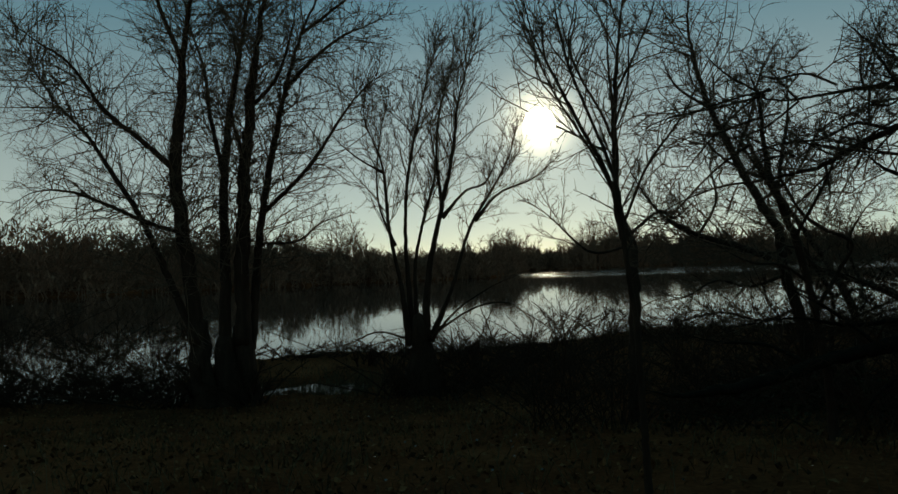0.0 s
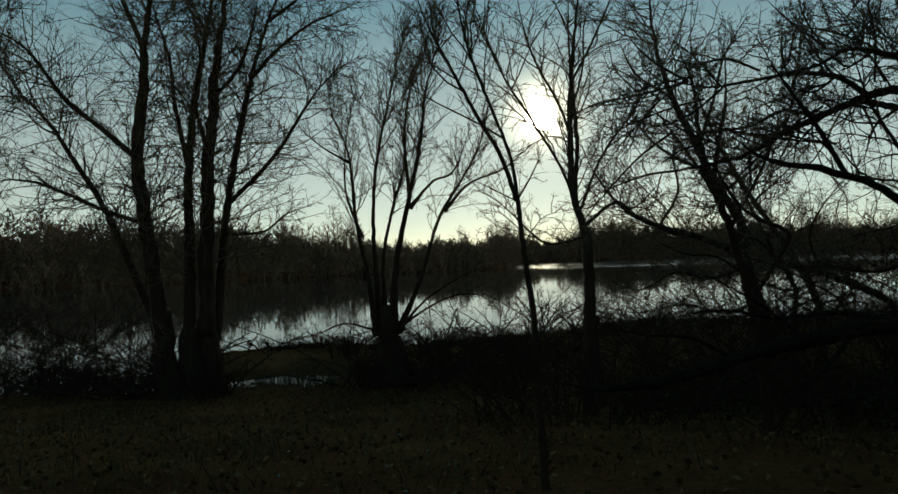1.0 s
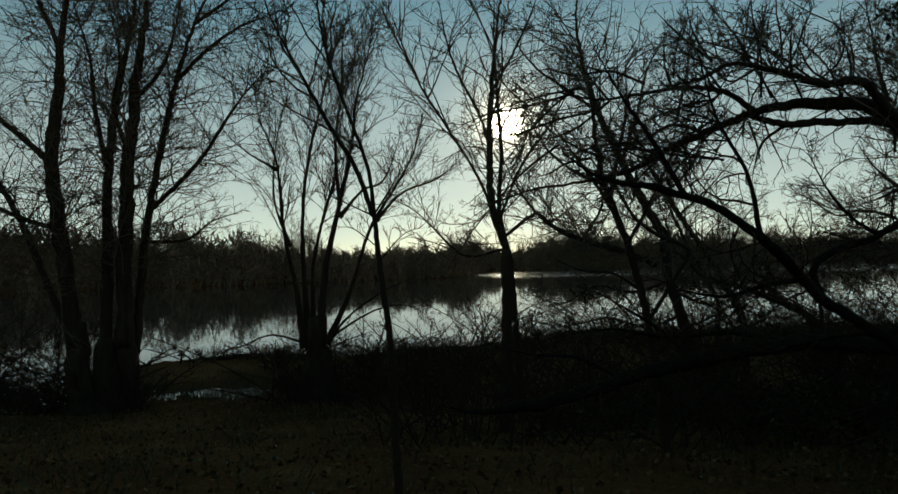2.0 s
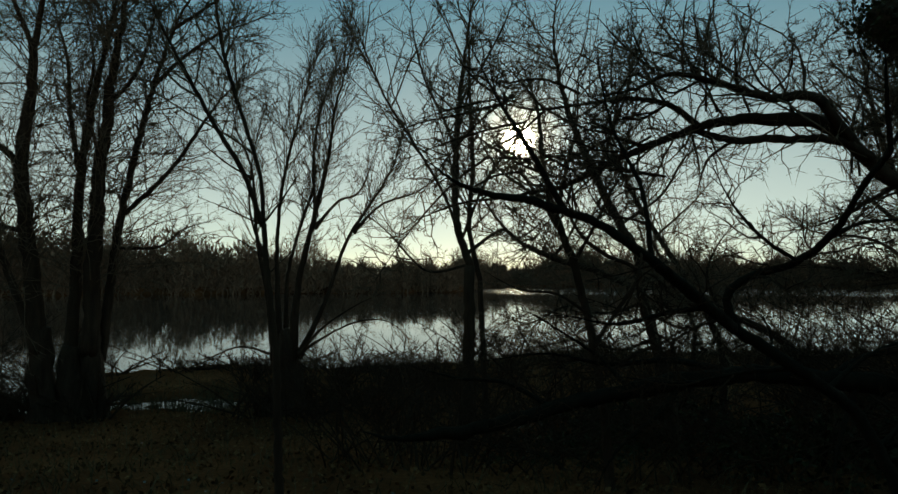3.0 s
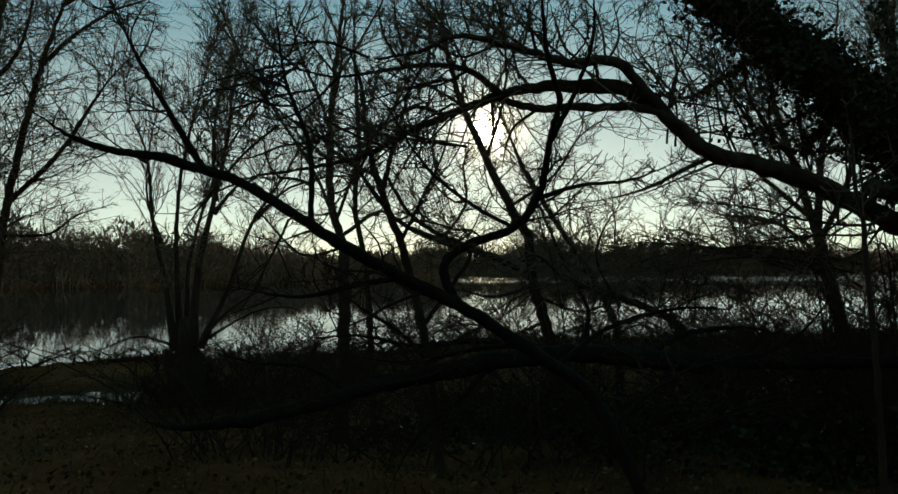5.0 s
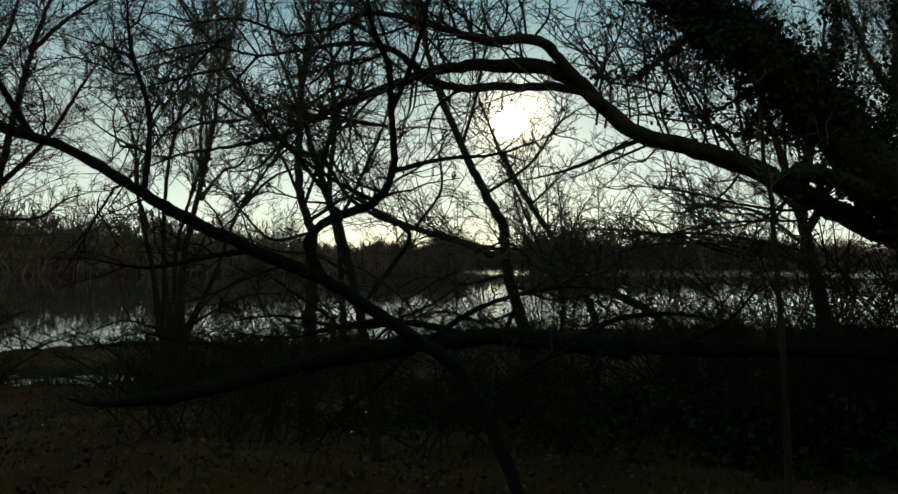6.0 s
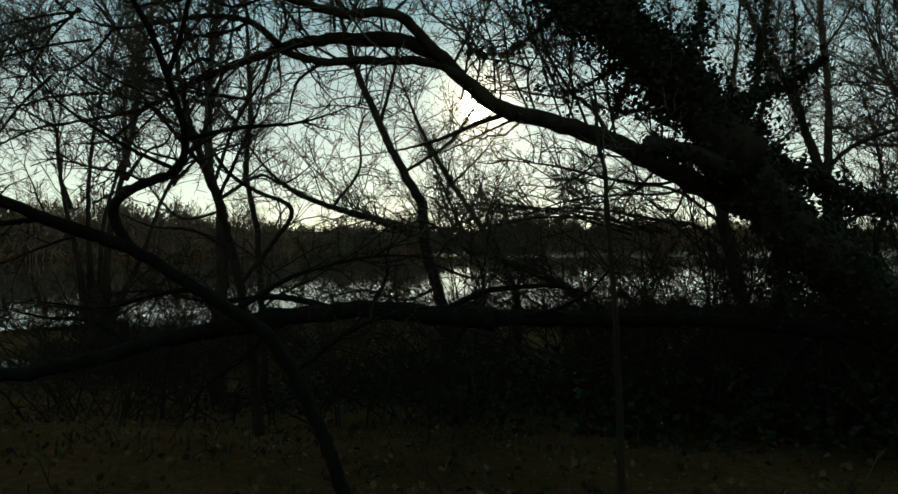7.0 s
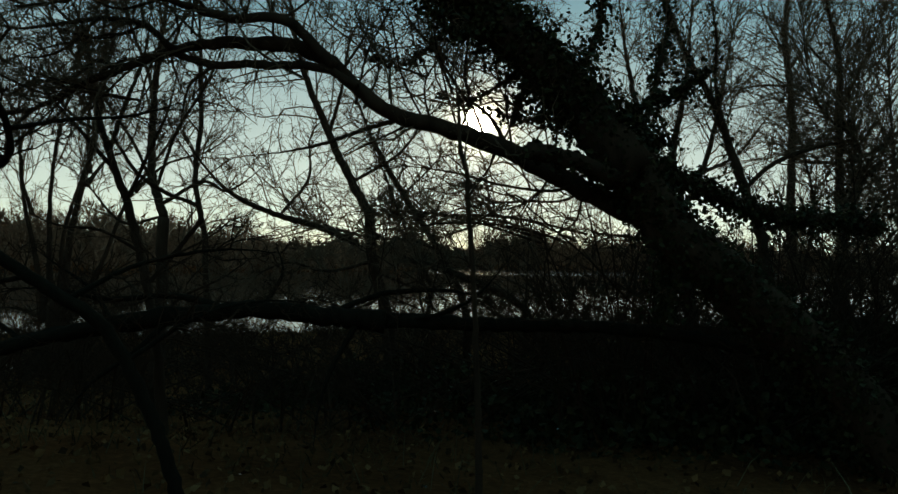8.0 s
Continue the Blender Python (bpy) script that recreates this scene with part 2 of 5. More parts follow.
def sprout(rng, paths, lens, count, share, angle, up, low=0.15, bend=0.4, k=5):
    """count side shoots on every path: their paths and lengths."""
    n, kk, _ = paths.shape
    par = np.repeat(np.arange(n), count)
    u = low + (0.98 - low) * rng.random(len(par)) ** 0.85
    f = u * (kk - 1)
    i = np.minimum(f.astype(int), kk - 2)
    w = (f - i)[:, None]
    start = paths[par, i] * (1 - w) + paths[par, i + 1] * w
    tan = paths[par, i + 1] - paths[par, i]
    tan /= np.linalg.norm(tan, axis=1, keepdims=True) + 1e-9
    side = rng.normal(size=(len(par), 3))
    side -= (side * tan).sum(1, keepdims=True) * tan
    side /= np.linalg.norm(side, axis=1, keepdims=True) + 1e-9
    a = np.radians(angle * (0.6 + 0.8 * rng.random(len(par))))[:, None]
    way = np.cos(a) * tan + np.sin(a) * side + np.array([0, 0, up])
    way /= np.linalg.norm(way, axis=1, keepdims=True)
    length = lens[par] * share * (0.45 + 0.9 * rng.random(len(par))) * (1.15 - 0.75 * u)
    curl = rng.normal(size=(len(par), 1, 3)) * bend
    curl[..., 2] += up * 0.6
    s = np.linspace(0, 1, k)[None, 1:, None]
    kinks = np.cumsum(rng.normal(size=(len(par), k - 1, 3)) * (0.24 if k > 2 else 0.05), axis=1)
    step = way[:, None] + s * curl + kinks
    step /= np.linalg.norm(step, axis=2, keepdims=True) + 1e-9
    walked = np.cumsum(step, axis=1) * (length / (k - 1))[:, None, None]
    return np.concatenate([start[:, None], start[:, None] + walked], 1), length


def spikes(paths, radius):
    """Fine shoots that run out to a point, (N, K, 3): vertices and triangles."""
    n, k, _ = paths.shape
    ring, quads = tubes(paths, radius, radius * 0.35, 3)
    at = np.arange(n)[:, None] * k * 3 + (k - 1) * 3
    tri = quads.reshape(n, k - 1, 3, 4)
    last = tri[:, -1].reshape(-1, 4)
    ring = ring.reshape(n, k, 3, 3)
    ring[:, -1] = paths[:, -1][:, None]
    body = tri[:, :-1].reshape(-1, 4)
    tips = np.stack([last[:, 0], last[:, 1], np.repeat(at, 3, axis=0).ravel()], -1)
    return ring.reshape(-1, 3), np.vstack([body[:, [0, 1, 2]], body[:, [0, 2, 3]], tips])


def in_triangles(quads):
    return np.vstack([quads[:, [0, 1, 2]], quads[:, [0, 2, 3]]])


def lumpy_tube(name, points, r0, r1, mat, sides=12, rough=0.1, seed=1, flare=0.0, fine=False):
    """One trunk or limb: swept, uneven, with a closed tip and a widened foot."""
    length = spline(points, 8)[1]
    path, length = spline(points, int(min(6 + 9 * len(points), max(8, length / (1.1 * max(r0, 0.02))))))
    rng = np.random.default_rng(seed)
    k = len(path)
    path[1:-1] += rng.normal(size=(k - 2, 3)) * r0 * 0.09
    u = np.linspace(0, 1, k)
    rad = r0 + (r1 - r0) * u
    rad = rad * (1 + flare * np.exp(-u * 9))
    if fine:
        rad = rad * (1 - 0.75 * np.clip((u - 0.55) / 0.45, 0, 1))
    v, q = tubes(path[None], np.array([1.0]), np.array([1.0]), sides)
    v = v.reshape(k, sides, 3)
    ph = rng.random(4) * 6.28
    ang = np.linspace(0, 2 * np.pi, sides, endpoint=False)[None]
    bumps = 1 + rough * (np.sin(2 * ang + ph[0] + 5 * u[:, None]) * 0.6 + np.sin(5 * ang + ph[1] - 9 * u[:, None]) * 0.5)
    bumps += rough * 0.35 * rng.normal(size=(k, sides))
    v = path[:, None] + (v - path[:, None]) * (rad[:, None] * bumps)[..., None]
    v = np.vstack([v.reshape(-1, 3), path[:1], path[-1:] + (path[-1] - path[-2]) * 0.3])
    faces = [tuple(int(x) for x in f) for f in q]
    a, b = k * sides, k * sides + 1
    for s in range(sides):
        faces.append((a, (s + 1) % sides, s))
        faces.append((b, (k - 1) * sides + s, (k - 1) * sides + (s + 1) % sides))
    return mesh_from(name, v, faces, mat), path, length


def grow_tree(name, base, limbs, label, seed, bark=BARK, per_metre=5.0, reach=0.42, twig=(6, 5), thick=0.011, up=0.25, angle=42, category="tree", group="", longest=2.3, low=0.12, fine=TWIG, swell=0.0):
    """A bare tree: trunks and limbs as parts, the fine shoots of all limbs as one part."""
    rng = np.random.default_rng(seed)
    top = tagged(new(name), label, category, group)
    top.location = base
    shoots, lens, spurs = [], [], []
    for i, (kind, r0, r1, twigs, pts) in enumerate(limbs):
        me, path, length = lumpy_tube(kind, pts, r0, r1, bark, 14 if r0 > 0.15 else 8, 0.12 if r0 > 0.15 else 0.17 if kind == "arch" else 0.09, seed * 50 + i, 0.35 if kind == "trunk" else swell, kind == "limb" and twigs > 0)
        part("limb" if kind == "arch" else kind, me, top)
        if twigs:
            n = max(3, int(length * per_metre * 1.12 * twigs))
            spur = sprout(rng, path[None], np.array([0.5 + 0.06 * length]), int(length * 14), 0.45, 60, up, low, k=3)[0]
            spurs.append(spur)
            p, l = sprout(rng, path[None], np.array([length]), n, reach, angle, up, low, k=7)
            shoots.append(p)
            lens.append(np.minimum(l, longest))
            sc = np.minimum(l, longest) / l
            shoots[-1] = p[:, :1] + (p - p[:, :1]) * sc[:, None, None]
    if shoots:
        p1, l1 = np.concatenate(shoots), np.concatenate(lens)
        p2, l2 = sprout(rng, p1, l1, twig[0], 0.5, angle, up * 0.7, 0.15, k=4)
        p3, l3 = sprout(rng, p2, l2, twig[1], 0.55, angle + 5, up * 0.5, 0.2, k=2)
        r1 = 0.85 * thick * np.clip(0.45 + 0.6 * l1 / l1.mean(), 0.5, 1.8)
        v1, q1 = tubes(p1, r1, r1 * 0.3, 4)
        v2, q2 = spikes(p2, 0.44 * thick * np.clip(0.45 + 0.6 * l2 / l2.mean(), 0.5, 1.8))
        v3, q3 = spikes(p3, 0.3 * thick * np.clip(0.45 + 0.6 * l3 / l3.mean(), 0.5, 1.8))
        spur = np.concatenate(spurs)
        v4, q4 = spikes(spur, np.full(len(spur), 0.45 * thick))
        tris = np.vstack([in_triangles(q1), q2 + len(v1), q3 + len(v1) + len(v2), q4 + len(v1) + len(v2) + len(v3)])
        part("twig_mass", mesh_arrays("twig_mass", np.vstack([v1, v2, v3, v4]), tris, fine), top, "fine bare twigs", "stuff")
    return top


# ---- ground, lake and far bank ----
WATER_Z = -1.32


def smooth(a, b, x):
    u = np.clip((x - a) / (b - a), 0, 1)
    return u * u * (3 - 2 * u)


def ground_height(x, y):
    x, y = np.asarray(x, float), np.asarray(y, float)
    z = 0.4 - 0.2 * smooth(4.0, 9.0, x) - 1.48 * smooth(3.0, 17.0, y) - 0.14 * smooth(15, 20, y) + 0.45 * smooth(3.5, 9.0, x) * smooth(6, 16, y)
    wob = 0.9 * np.sin(0.31 * x + 1.1) + 0.6 * np.sin(0.83 * x) + 0.25 * np.sin(2.3 * x + 0.5)
    # cove and pool behind the big tree, left of a low spit
    edge = 0.25 * wob + 0.2 * np.sin(3.1 * x) + 0.12 * np.sin(7.3 * x + 1)
    pool = smooth(18.3, 19.2, y - edge) * (1 - smooth(20.2, 21.6, y - edge)) * (1 - smooth(-3.0, -0.8, x))
    z = z - (0.16 + 0.07 * np.sin(3.7 * x + 1.3 * y) * np.sin(5.3 * y - 0.9 * x)) * pool
    spit = smooth(21.0, 23.6, y) * smooth(-10.0, -7.6, x + 0.4 * wob)
    z = z + 0.06 * spit
    cove = smooth(18.2, 20.0, y) * (1 - smooth(60.0, 64.0, y)) * (1 - smooth(-9.5, -7.6, x + 0.4 * wob))
    z = z - 1.2 * cove
    shore = 28.3 + 0.35 * wob - 2.8 * (1 - smooth(-8.0, -3.5, x)) + 2.4 * smooth(4.0, 8.0, x) - 1.7 * np.exp(-(((x + 0.6) / 2.2) ** 2))
    z = z - 2.0 * smooth(shore - 1.2, shore + 5.0, y)
    bank = np.clip(125.0 + 0.5 * x, 60.0, 270.0) + 48.0 * smooth(6, 20, x) + 2.0 * wob
    z = z + 2.9 * smooth(bank - 4.0, bank + 3.0, y)
    lump = 0.03 * np.sin(0.9 * x + 0.6 * y) + 0.02 * np.sin(1.9 * y - 1.3 * x) + 0.012 * np.sin(5.1 * x + 3.3 * y)
    return z + lump


def far_shore(x):
    wob = 0.9 * math.sin(0.31 * x + 1.1) + 0.6 * math.sin(0.83 * x) + 0.25 * math.sin(2.3 * x + 0.5)
    return min(270.0, max(60.0, 125.0 + 0.5 * x)) + 48.0 * float(smooth(6, 20, x)) + 2.0 * wob


def axis_steps(marks):
    out = []
    for a, b, step in marks:
        out += list(np.arange(a, b, step))
    return np.array(out + [marks[-1][1]])


def build_ground():
    xs = axis_steps([(-2500, -400, 300), (-400, -160, 20), (-160, -60, 4), (-60, -14, 1.5), (-14, 26, 0.28), (26, 90, 1.5), (90, 220, 4), (220, 420, 20), (420, 2520, 300)])
    ys = axis_steps([(-1500, -60, 240), (-60, -6, 6), (-6, 0, 1), (0, 33, 0.28), (33, 90, 4), (90, 240, 2.5), (240, 400, 10), (400, 2800, 300)])
    gx, gy = np.meshgrid(xs, ys)
    rng = np.random.default_rng(5)
    gz = ground_height(gx, gy) + rng.normal(size=gx.shape) * 0.018 * (np.abs(gx) < 60)
    v = np.stack([gx, gy, gz], -1).reshape(-1, 3)
    n, m = len(xs), len(ys)
    i = (np.arange(m - 1)[:, None] * n + np.arange(n - 1)[None]).ravel()
    q = np.stack([i, i + 1, i + n + 1, i + n], -1)
    tagged(new("ground", mesh_arrays("ground", v, q, EARTH, True)), "dark damp earth bank with leaf litter and grass", "ground", kind="structure")


build_ground()
lake_me = mesh_from("water", [(-500, 15.5, WATER_Z), (500, 15.5, WATER_Z), (500, 330, WATER_Z), (-500, 330, WATER_Z)], [(0, 1, 2, 3)], WATER, False)
tagged(new("water", lake_me), "still lake water reflecting the pale sky", "lake", kind="structure")


# ---- far woods ----
def far_woods(name, x0, x1, count, tall, back, seed, label):
    """Bare scrub and trees along the far bank: every tree a stem with many rising shoots."""
    rng = np.random.default_rng(seed)
    x = x0 + (x1 - x0) * rng.random(count)
    y = np.array([far_shore(v) for v in x]) + 1.0 + back * rng.random(count) ** 1.5
    h = tall * (1 + 0.8 * smooth(6, 20, x) - 0.7 * np.exp(-(((x - 25) / 13) ** 2))) * (0.45 + 0.55 * rng.random(count)) * (0.8 + 0.25 * np.sin(0.21 * x + seed) + 0.15 * np.sin(0.67 * x))
    z = np.maximum(ground_height(x, y), WATER_Z) - 0.1
    s = np.linspace(0, 1, 6)[None, :, None]
    lean = rng.normal(size=(count, 1, 3)) * 0.1
    stems = np.stack([x, y, z], -1)[:, None] + h[:, None, None] * (s * (np.array([0, 0, 1.0]) + lean) + s**2 * rng.normal(size=(count, 1, 3)) * 0.05)
    p1, l1 = sprout(rng, stems[:, :5], h, 15, 0.4, 48, 0.15, 0.03, k=3)
    p2, l2 = sprout(rng, p1, l1, 5, 0.7, 42, 0.1, 0.1, k=2)
    va, qa = tubes(stems[:, :4], np.full(count, 0.08), np.full(count, 0.04), 3)
    vb, qb = spikes(p1, np.full(len(p1), 0.045))
    vc, qc = spikes(p2, np.full(len(p2), 0.03))
    tris = np.vstack([in_triangles(qa), qb + len(va), qc + len(va) + len(vb)])
    tagged(new(name, mesh_arrays(name, np.vstack([va, vb, vc]), tris, HAZY_FAR_TWIG)), label, "woods", kind="stuff")


far_woods("far_woods", -95, -18, 330, 13.5, 16, 11, "bare grey-brown woods along the far lake bank")
far_woods("far_woods", -22, 52, 320, 9.6, 18, 12, "bare scrub woods on the far lake bank")
far_woods("far_woods", 48, 220, 260, 8.0, 20, 13, "low bare woods beyond the lake")


def far_undergrowth():
    """Dense bramble and scrub that fills the foot of the far woods."""
    rng = np.random.default_rng(41)
    n = 190000
    x = np.where(rng.random(n) < 0.75, -95 + 265 * rng.random(n) ** 1.45, 35 + 180 * rng.random(n))
    depth = rng.random(n)
    y = np.array([far_shore(float(v)) for v in x]) - 1.2 + (10 + 10 * smooth(-10, -40, x)) * depth
    tall = (5.0 + 4.6 * smooth(-15, -45, x) + 4.0 * smooth(6, 20, x) - 4.2 * np.exp(-(((x - 25) / 13) ** 2))) * (0.85 + 0.12 * np.sin(0.17 * x) + 0.1 * np.sin(0.53 * x + 2) + 0.09 * np.sin(1.1 * x + 4) + 0.06 * np.sin(2.3 * x))
    z = np.maximum(ground_height(x, y), WATER_Z) + tall * rng.random(n) ** 1.05 * (1 - 0.4 * smooth(0.35, 0.75, depth))
    c = np.stack([x, y, z], -1)
    way = rng.normal(size=(n, 3)) * np.array([0.55, 0.45, 0.3]) + np.array([0, 0, 0.55])
    way *= (0.4 + 0.8 * rng.random(n))[:, None]
    side = rng.normal(size=(n, 3)) * np.array([0.5, 0.3, 0.1]) + np.array([0.8, 0.4, 0])
    side *= ((0.04 + 0.07 * rng.random(n)) * (1 + 2.6 * smooth(0.35, 0.75, depth)))[:, None]
    v = np.stack([c - side, c + side, c + way + side * 0.4, c + way - side * 0.4], 1).reshape(-1, 3)
    tagged(new("undergrowth", mesh_arrays("undergrowth", v, np.arange(4 * n).reshape(n, 4), HAZY_FAR_TWIG)), "dense dark undergrowth at the foot of far woods", "undergrowth", kind="stuff")


far_undergrowth()


# ---- trees ----
def bough(limbs, kind, r0, r1, twigs, *bends):
    """Adds one trunk or limb that runs through its bends, in metres from the tree's foot."""
    limbs.append((kind, r0, r1, twigs, list(bends)))


t1_limbs = []
bough(t1_limbs, 'trunk', 0.464, 0.205, 0, (-0.01, 0.00, -0.21), (-0.01, 0.00, 0.74), (-0.03, 0.00, 1.56))
bough(t1_limbs, 'trunk', 0.348, 0.205, 0, (-0.44, -0.20, -0.15), (-0.46, -0.20, -0.09), (-0.55, -0.25, 0.93), (-0.60, -0.30, 2.01))
bough(t1_limbs, 'trunk', 0.348, 0.205, 0, (0.37, 0.20, -0.20), (0.35, 0.15, 0.71), (0.34, 0.10, 1.81))
bough(t1_limbs, 'limb', 0.188, 0.052, 1, (-0.61, -0.30, 1.47), (-0.74, -0.39, 3.09), (-0.80, -0.47, 3.89), (-0.94, -0.56, 5.49), (-0.74, -0.64, 7.06), (-0.62, -0.73, 8.36), (-0.31, -0.81, 9.91), (-0.09, -0.90, 11.19))
bough(t1_limbs, 'limb', 0.136, 0.042, 1, (-0.07, 0.00, 1.15), (-0.05, 0.13, 3.19), (-0.10, 0.27, 5.00), (0.02, 0.40, 6.70), (0.30, 0.53, 8.42), (0.57, 0.67, 10.17), (0.71, 0.80, 12.11))
bough(t1_limbs, 'limb', 0.188, 0.052, 1, (0.36, 0.00, 1.41), (0.43, -0.07, 3.73), (0.56, -0.13, 5.63), (0.74, -0.20, 7.11), (0.98, -0.27, 8.58), (1.31, -0.33, 10.04), (1.50, -0.40, 11.64))
bough(t1_limbs, 'limb', 0.117, 0.039, 1, (0.46, 0.30, 1.23), (0.69, 0.42, 3.73), (0.96, 0.53, 5.56), (1.37, 0.65, 7.56), (1.79, 0.77, 9.01), (2.30, 0.88, 10.20), (2.53, 1.00, 11.26))
bough(t1_limbs, 'limb', 0.058, 0.019, 1, (1.38, 0.60, 7.58), (2.05, 0.80, 8.37), (2.83, 1.00, 9.02), (3.40, 1.20, 9.32), (4.13, 1.40, 9.73))
bough(t1_limbs, 'limb', 0.058, 0.019, 1, (0.83, 0.50, 4.57), (2.02, 0.23, 5.63), (2.86, -0.05, 6.73), (3.53, -0.32, 7.40), (4.23, -0.60, 7.73))
bough(t1_limbs, 'limb', 0.068, 0.019, 1, (-0.99, -0.50, 5.56), (-1.74, -0.70, 6.29), (-2.42, -0.90, 6.93), (-3.07, -1.10, 7.94), (-3.72, -1.30, 8.42), (-4.35, -1.50, 9.02))
bough(t1_limbs, 'limb', 0.094, 0.021, 1, (-0.61, -0.30, 1.47), (-1.23, -0.19, 2.83), (-1.69, -0.07, 3.86), (-2.10, 0.04, 4.63), (-2.68, 0.15, 5.49), (-3.41, 0.26, 6.58), (-4.30, 0.38, 7.54), (-5.04, 0.49, 8.73), (-5.60, 0.60, 9.50))
bough(t1_limbs, 'limb', 0.058, 0.019, 1, (-0.82, -0.30, 4.03), (-1.78, -0.40, 4.39), (-2.66, -0.50, 4.82), (-3.40, -0.60, 5.10), (-4.14, -0.70, 5.11), (-4.75, -0.80, 4.73))
bough(t1_limbs, 'limb', 0.058, 0.019, 1, (-0.69, -0.70, 8.11), (-1.01, -0.87, 8.99), (-1.22, -1.03, 9.86), (-1.29, -1.20, 10.57))
bough(t1_limbs, 'limb', 0.058, 0.019, 1, (-0.09, 0.20, 5.55), (-0.44, 0.45, 7.01), (-0.64, 0.70, 8.21), (-1.08, 0.95, 9.46), (-1.32, 1.20, 10.59))
bough(t1_limbs, 'limb', 0.049, 0.019, 1, (0.69, -0.10, 7.00), (1.39, -0.40, 7.58), (1.82, -0.70, 8.42), (2.11, -1.00, 9.36))
bough(t1_limbs, 'limb', 0.039, 0.015, 1, (0.78, 0.40, 3.79), (1.62, 0.57, 3.84), (2.16, 0.73, 4.26), (2.89, 0.90, 4.53))
bough(t1_limbs, 'limb', 0.049, 0.019, 1, (1.80, 0.70, 8.99), (2.71, 1.00, 9.79), (3.42, 1.30, 10.47))
bough(t1_limbs, 'limb', 0.049, 0.019, 1, (0.55, 0.00, 5.64), (0.34, -0.33, 6.82), (0.60, -0.67, 7.81), (0.54, -1.00, 8.89))
grow_tree('willow_tree', (-4.82, 17.30, -1.12), t1_limbs, 'tall bare multi-stemmed willow at the water edge', seed=1, per_metre=9, reach=0.52, up=0.04, thick=0.0145, angle=50)

t2_limbs = []
bough(t2_limbs, 'trunk', 0.520, 0.150, 0, (0.00, 0.00, -0.17), (0.00, 0.00, 0.50), (-0.01, 0.00, 1.10), (-0.02, 0.00, 1.95))
bough(t2_limbs, 'limb', 0.056, 0.021, 1, (-0.27, 0.00, 1.27), (-0.44, -0.13, 2.72), (-0.68, -0.27, 4.14), (-0.79, -0.40, 5.69), (-1.14, -0.53, 6.67), (-1.16, -0.67, 7.20), (-0.94, -0.80, 7.72))
bough(t2_limbs, 'limb', 0.024, 0.011, 1, (-0.75, -0.50, 5.51), (-1.29, -0.63, 5.82), (-1.78, -0.77, 6.23), (-2.00, -0.90, 6.57))
bough(t2_limbs, 'limb', 0.060, 0.022, 1, (-0.19, 0.10, 1.33), (-0.28, 0.17, 2.99), (-0.31, 0.23, 4.30), (-0.17, 0.30, 5.76), (0.17, 0.37, 7.24), (0.42, 0.43, 8.28), (0.77, 0.50, 9.18))
bough(t2_limbs, 'limb', 0.052, 0.019, 1, (-0.08, 0.30, 1.38), (-0.11, 0.46, 3.12), (0.15, 0.62, 4.45), (0.48, 0.78, 5.65), (0.39, 0.94, 6.89), (0.69, 1.10, 7.99))
bough(t2_limbs, 'limb', 0.074, 0.022, 1, (0.11, 0.00, 1.33), (0.28, -0.10, 3.12), (0.61, -0.20, 4.53), (0.94, -0.30, 5.93), (1.12, -0.40, 7.19), (1.43, -0.50, 8.28), (1.63, -0.60, 9.37))
bough(t2_limbs, 'limb', 0.035, 0.014, 1, (0.64, 0.00, 4.69), (0.54, 0.12, 6.01), (0.66, 0.25, 7.19), (1.02, 0.38, 8.39), (1.34, 0.50, 9.16))
bough(t2_limbs, 'limb', 0.056, 0.021, 1, (0.24, 0.20, 1.31), (0.84, 0.34, 2.66), (1.32, 0.48, 4.11), (1.95, 0.62, 5.14), (2.44, 0.76, 6.04), (2.71, 0.90, 7.11))
bough(t2_limbs, 'limb', 0.035, 0.014, 1, (1.48, 0.50, 4.33), (2.14, 0.73, 5.04), (3.04, 0.97, 5.41), (3.89, 1.20, 6.12))
bough(t2_limbs, 'limb', 0.035, 0.014, 1, (0.64, -0.20, 4.39), (1.22, -0.47, 4.99), (1.75, -0.73, 5.22), (2.17, -1.00, 6.20))
bough(t2_limbs, 'limb', 0.032, 0.014, 1, (0.30, -0.20, 1.42), (0.96, -0.43, 2.12), (1.81, -0.67, 2.67), (2.42, -0.90, 2.93))
bough(t2_limbs, 'limb', 0.030, 0.012, 1, (0.21, 0.30, 1.40), (1.41, 0.47, 2.09), (2.30, 0.63, 2.16), (2.90, 0.80, 1.68))
bough(t2_limbs, 'limb', 0.021, 0.011, 1, (-0.32, 0.00, 1.39), (-1.04, -0.20, 1.60), (-1.73, -0.40, 1.36), (-2.40, -0.60, 1.24))
bough(t2_limbs, 'limb', 0.028, 0.014, 1, (-0.56, -0.10, 3.72), (-0.98, 0.17, 4.90), (-0.94, 0.43, 6.40), (-0.65, 0.70, 7.78))
grow_tree('pollard_willow', (-0.27, 18.20, -1.20), t2_limbs, 'bare pollard willow with rising poles on a stout bole', seed=2, per_metre=7, reach=0.3, up=0.3, twig=(7, 5), angle=34, low=0.4, thick=0.0095, swell=1.1)

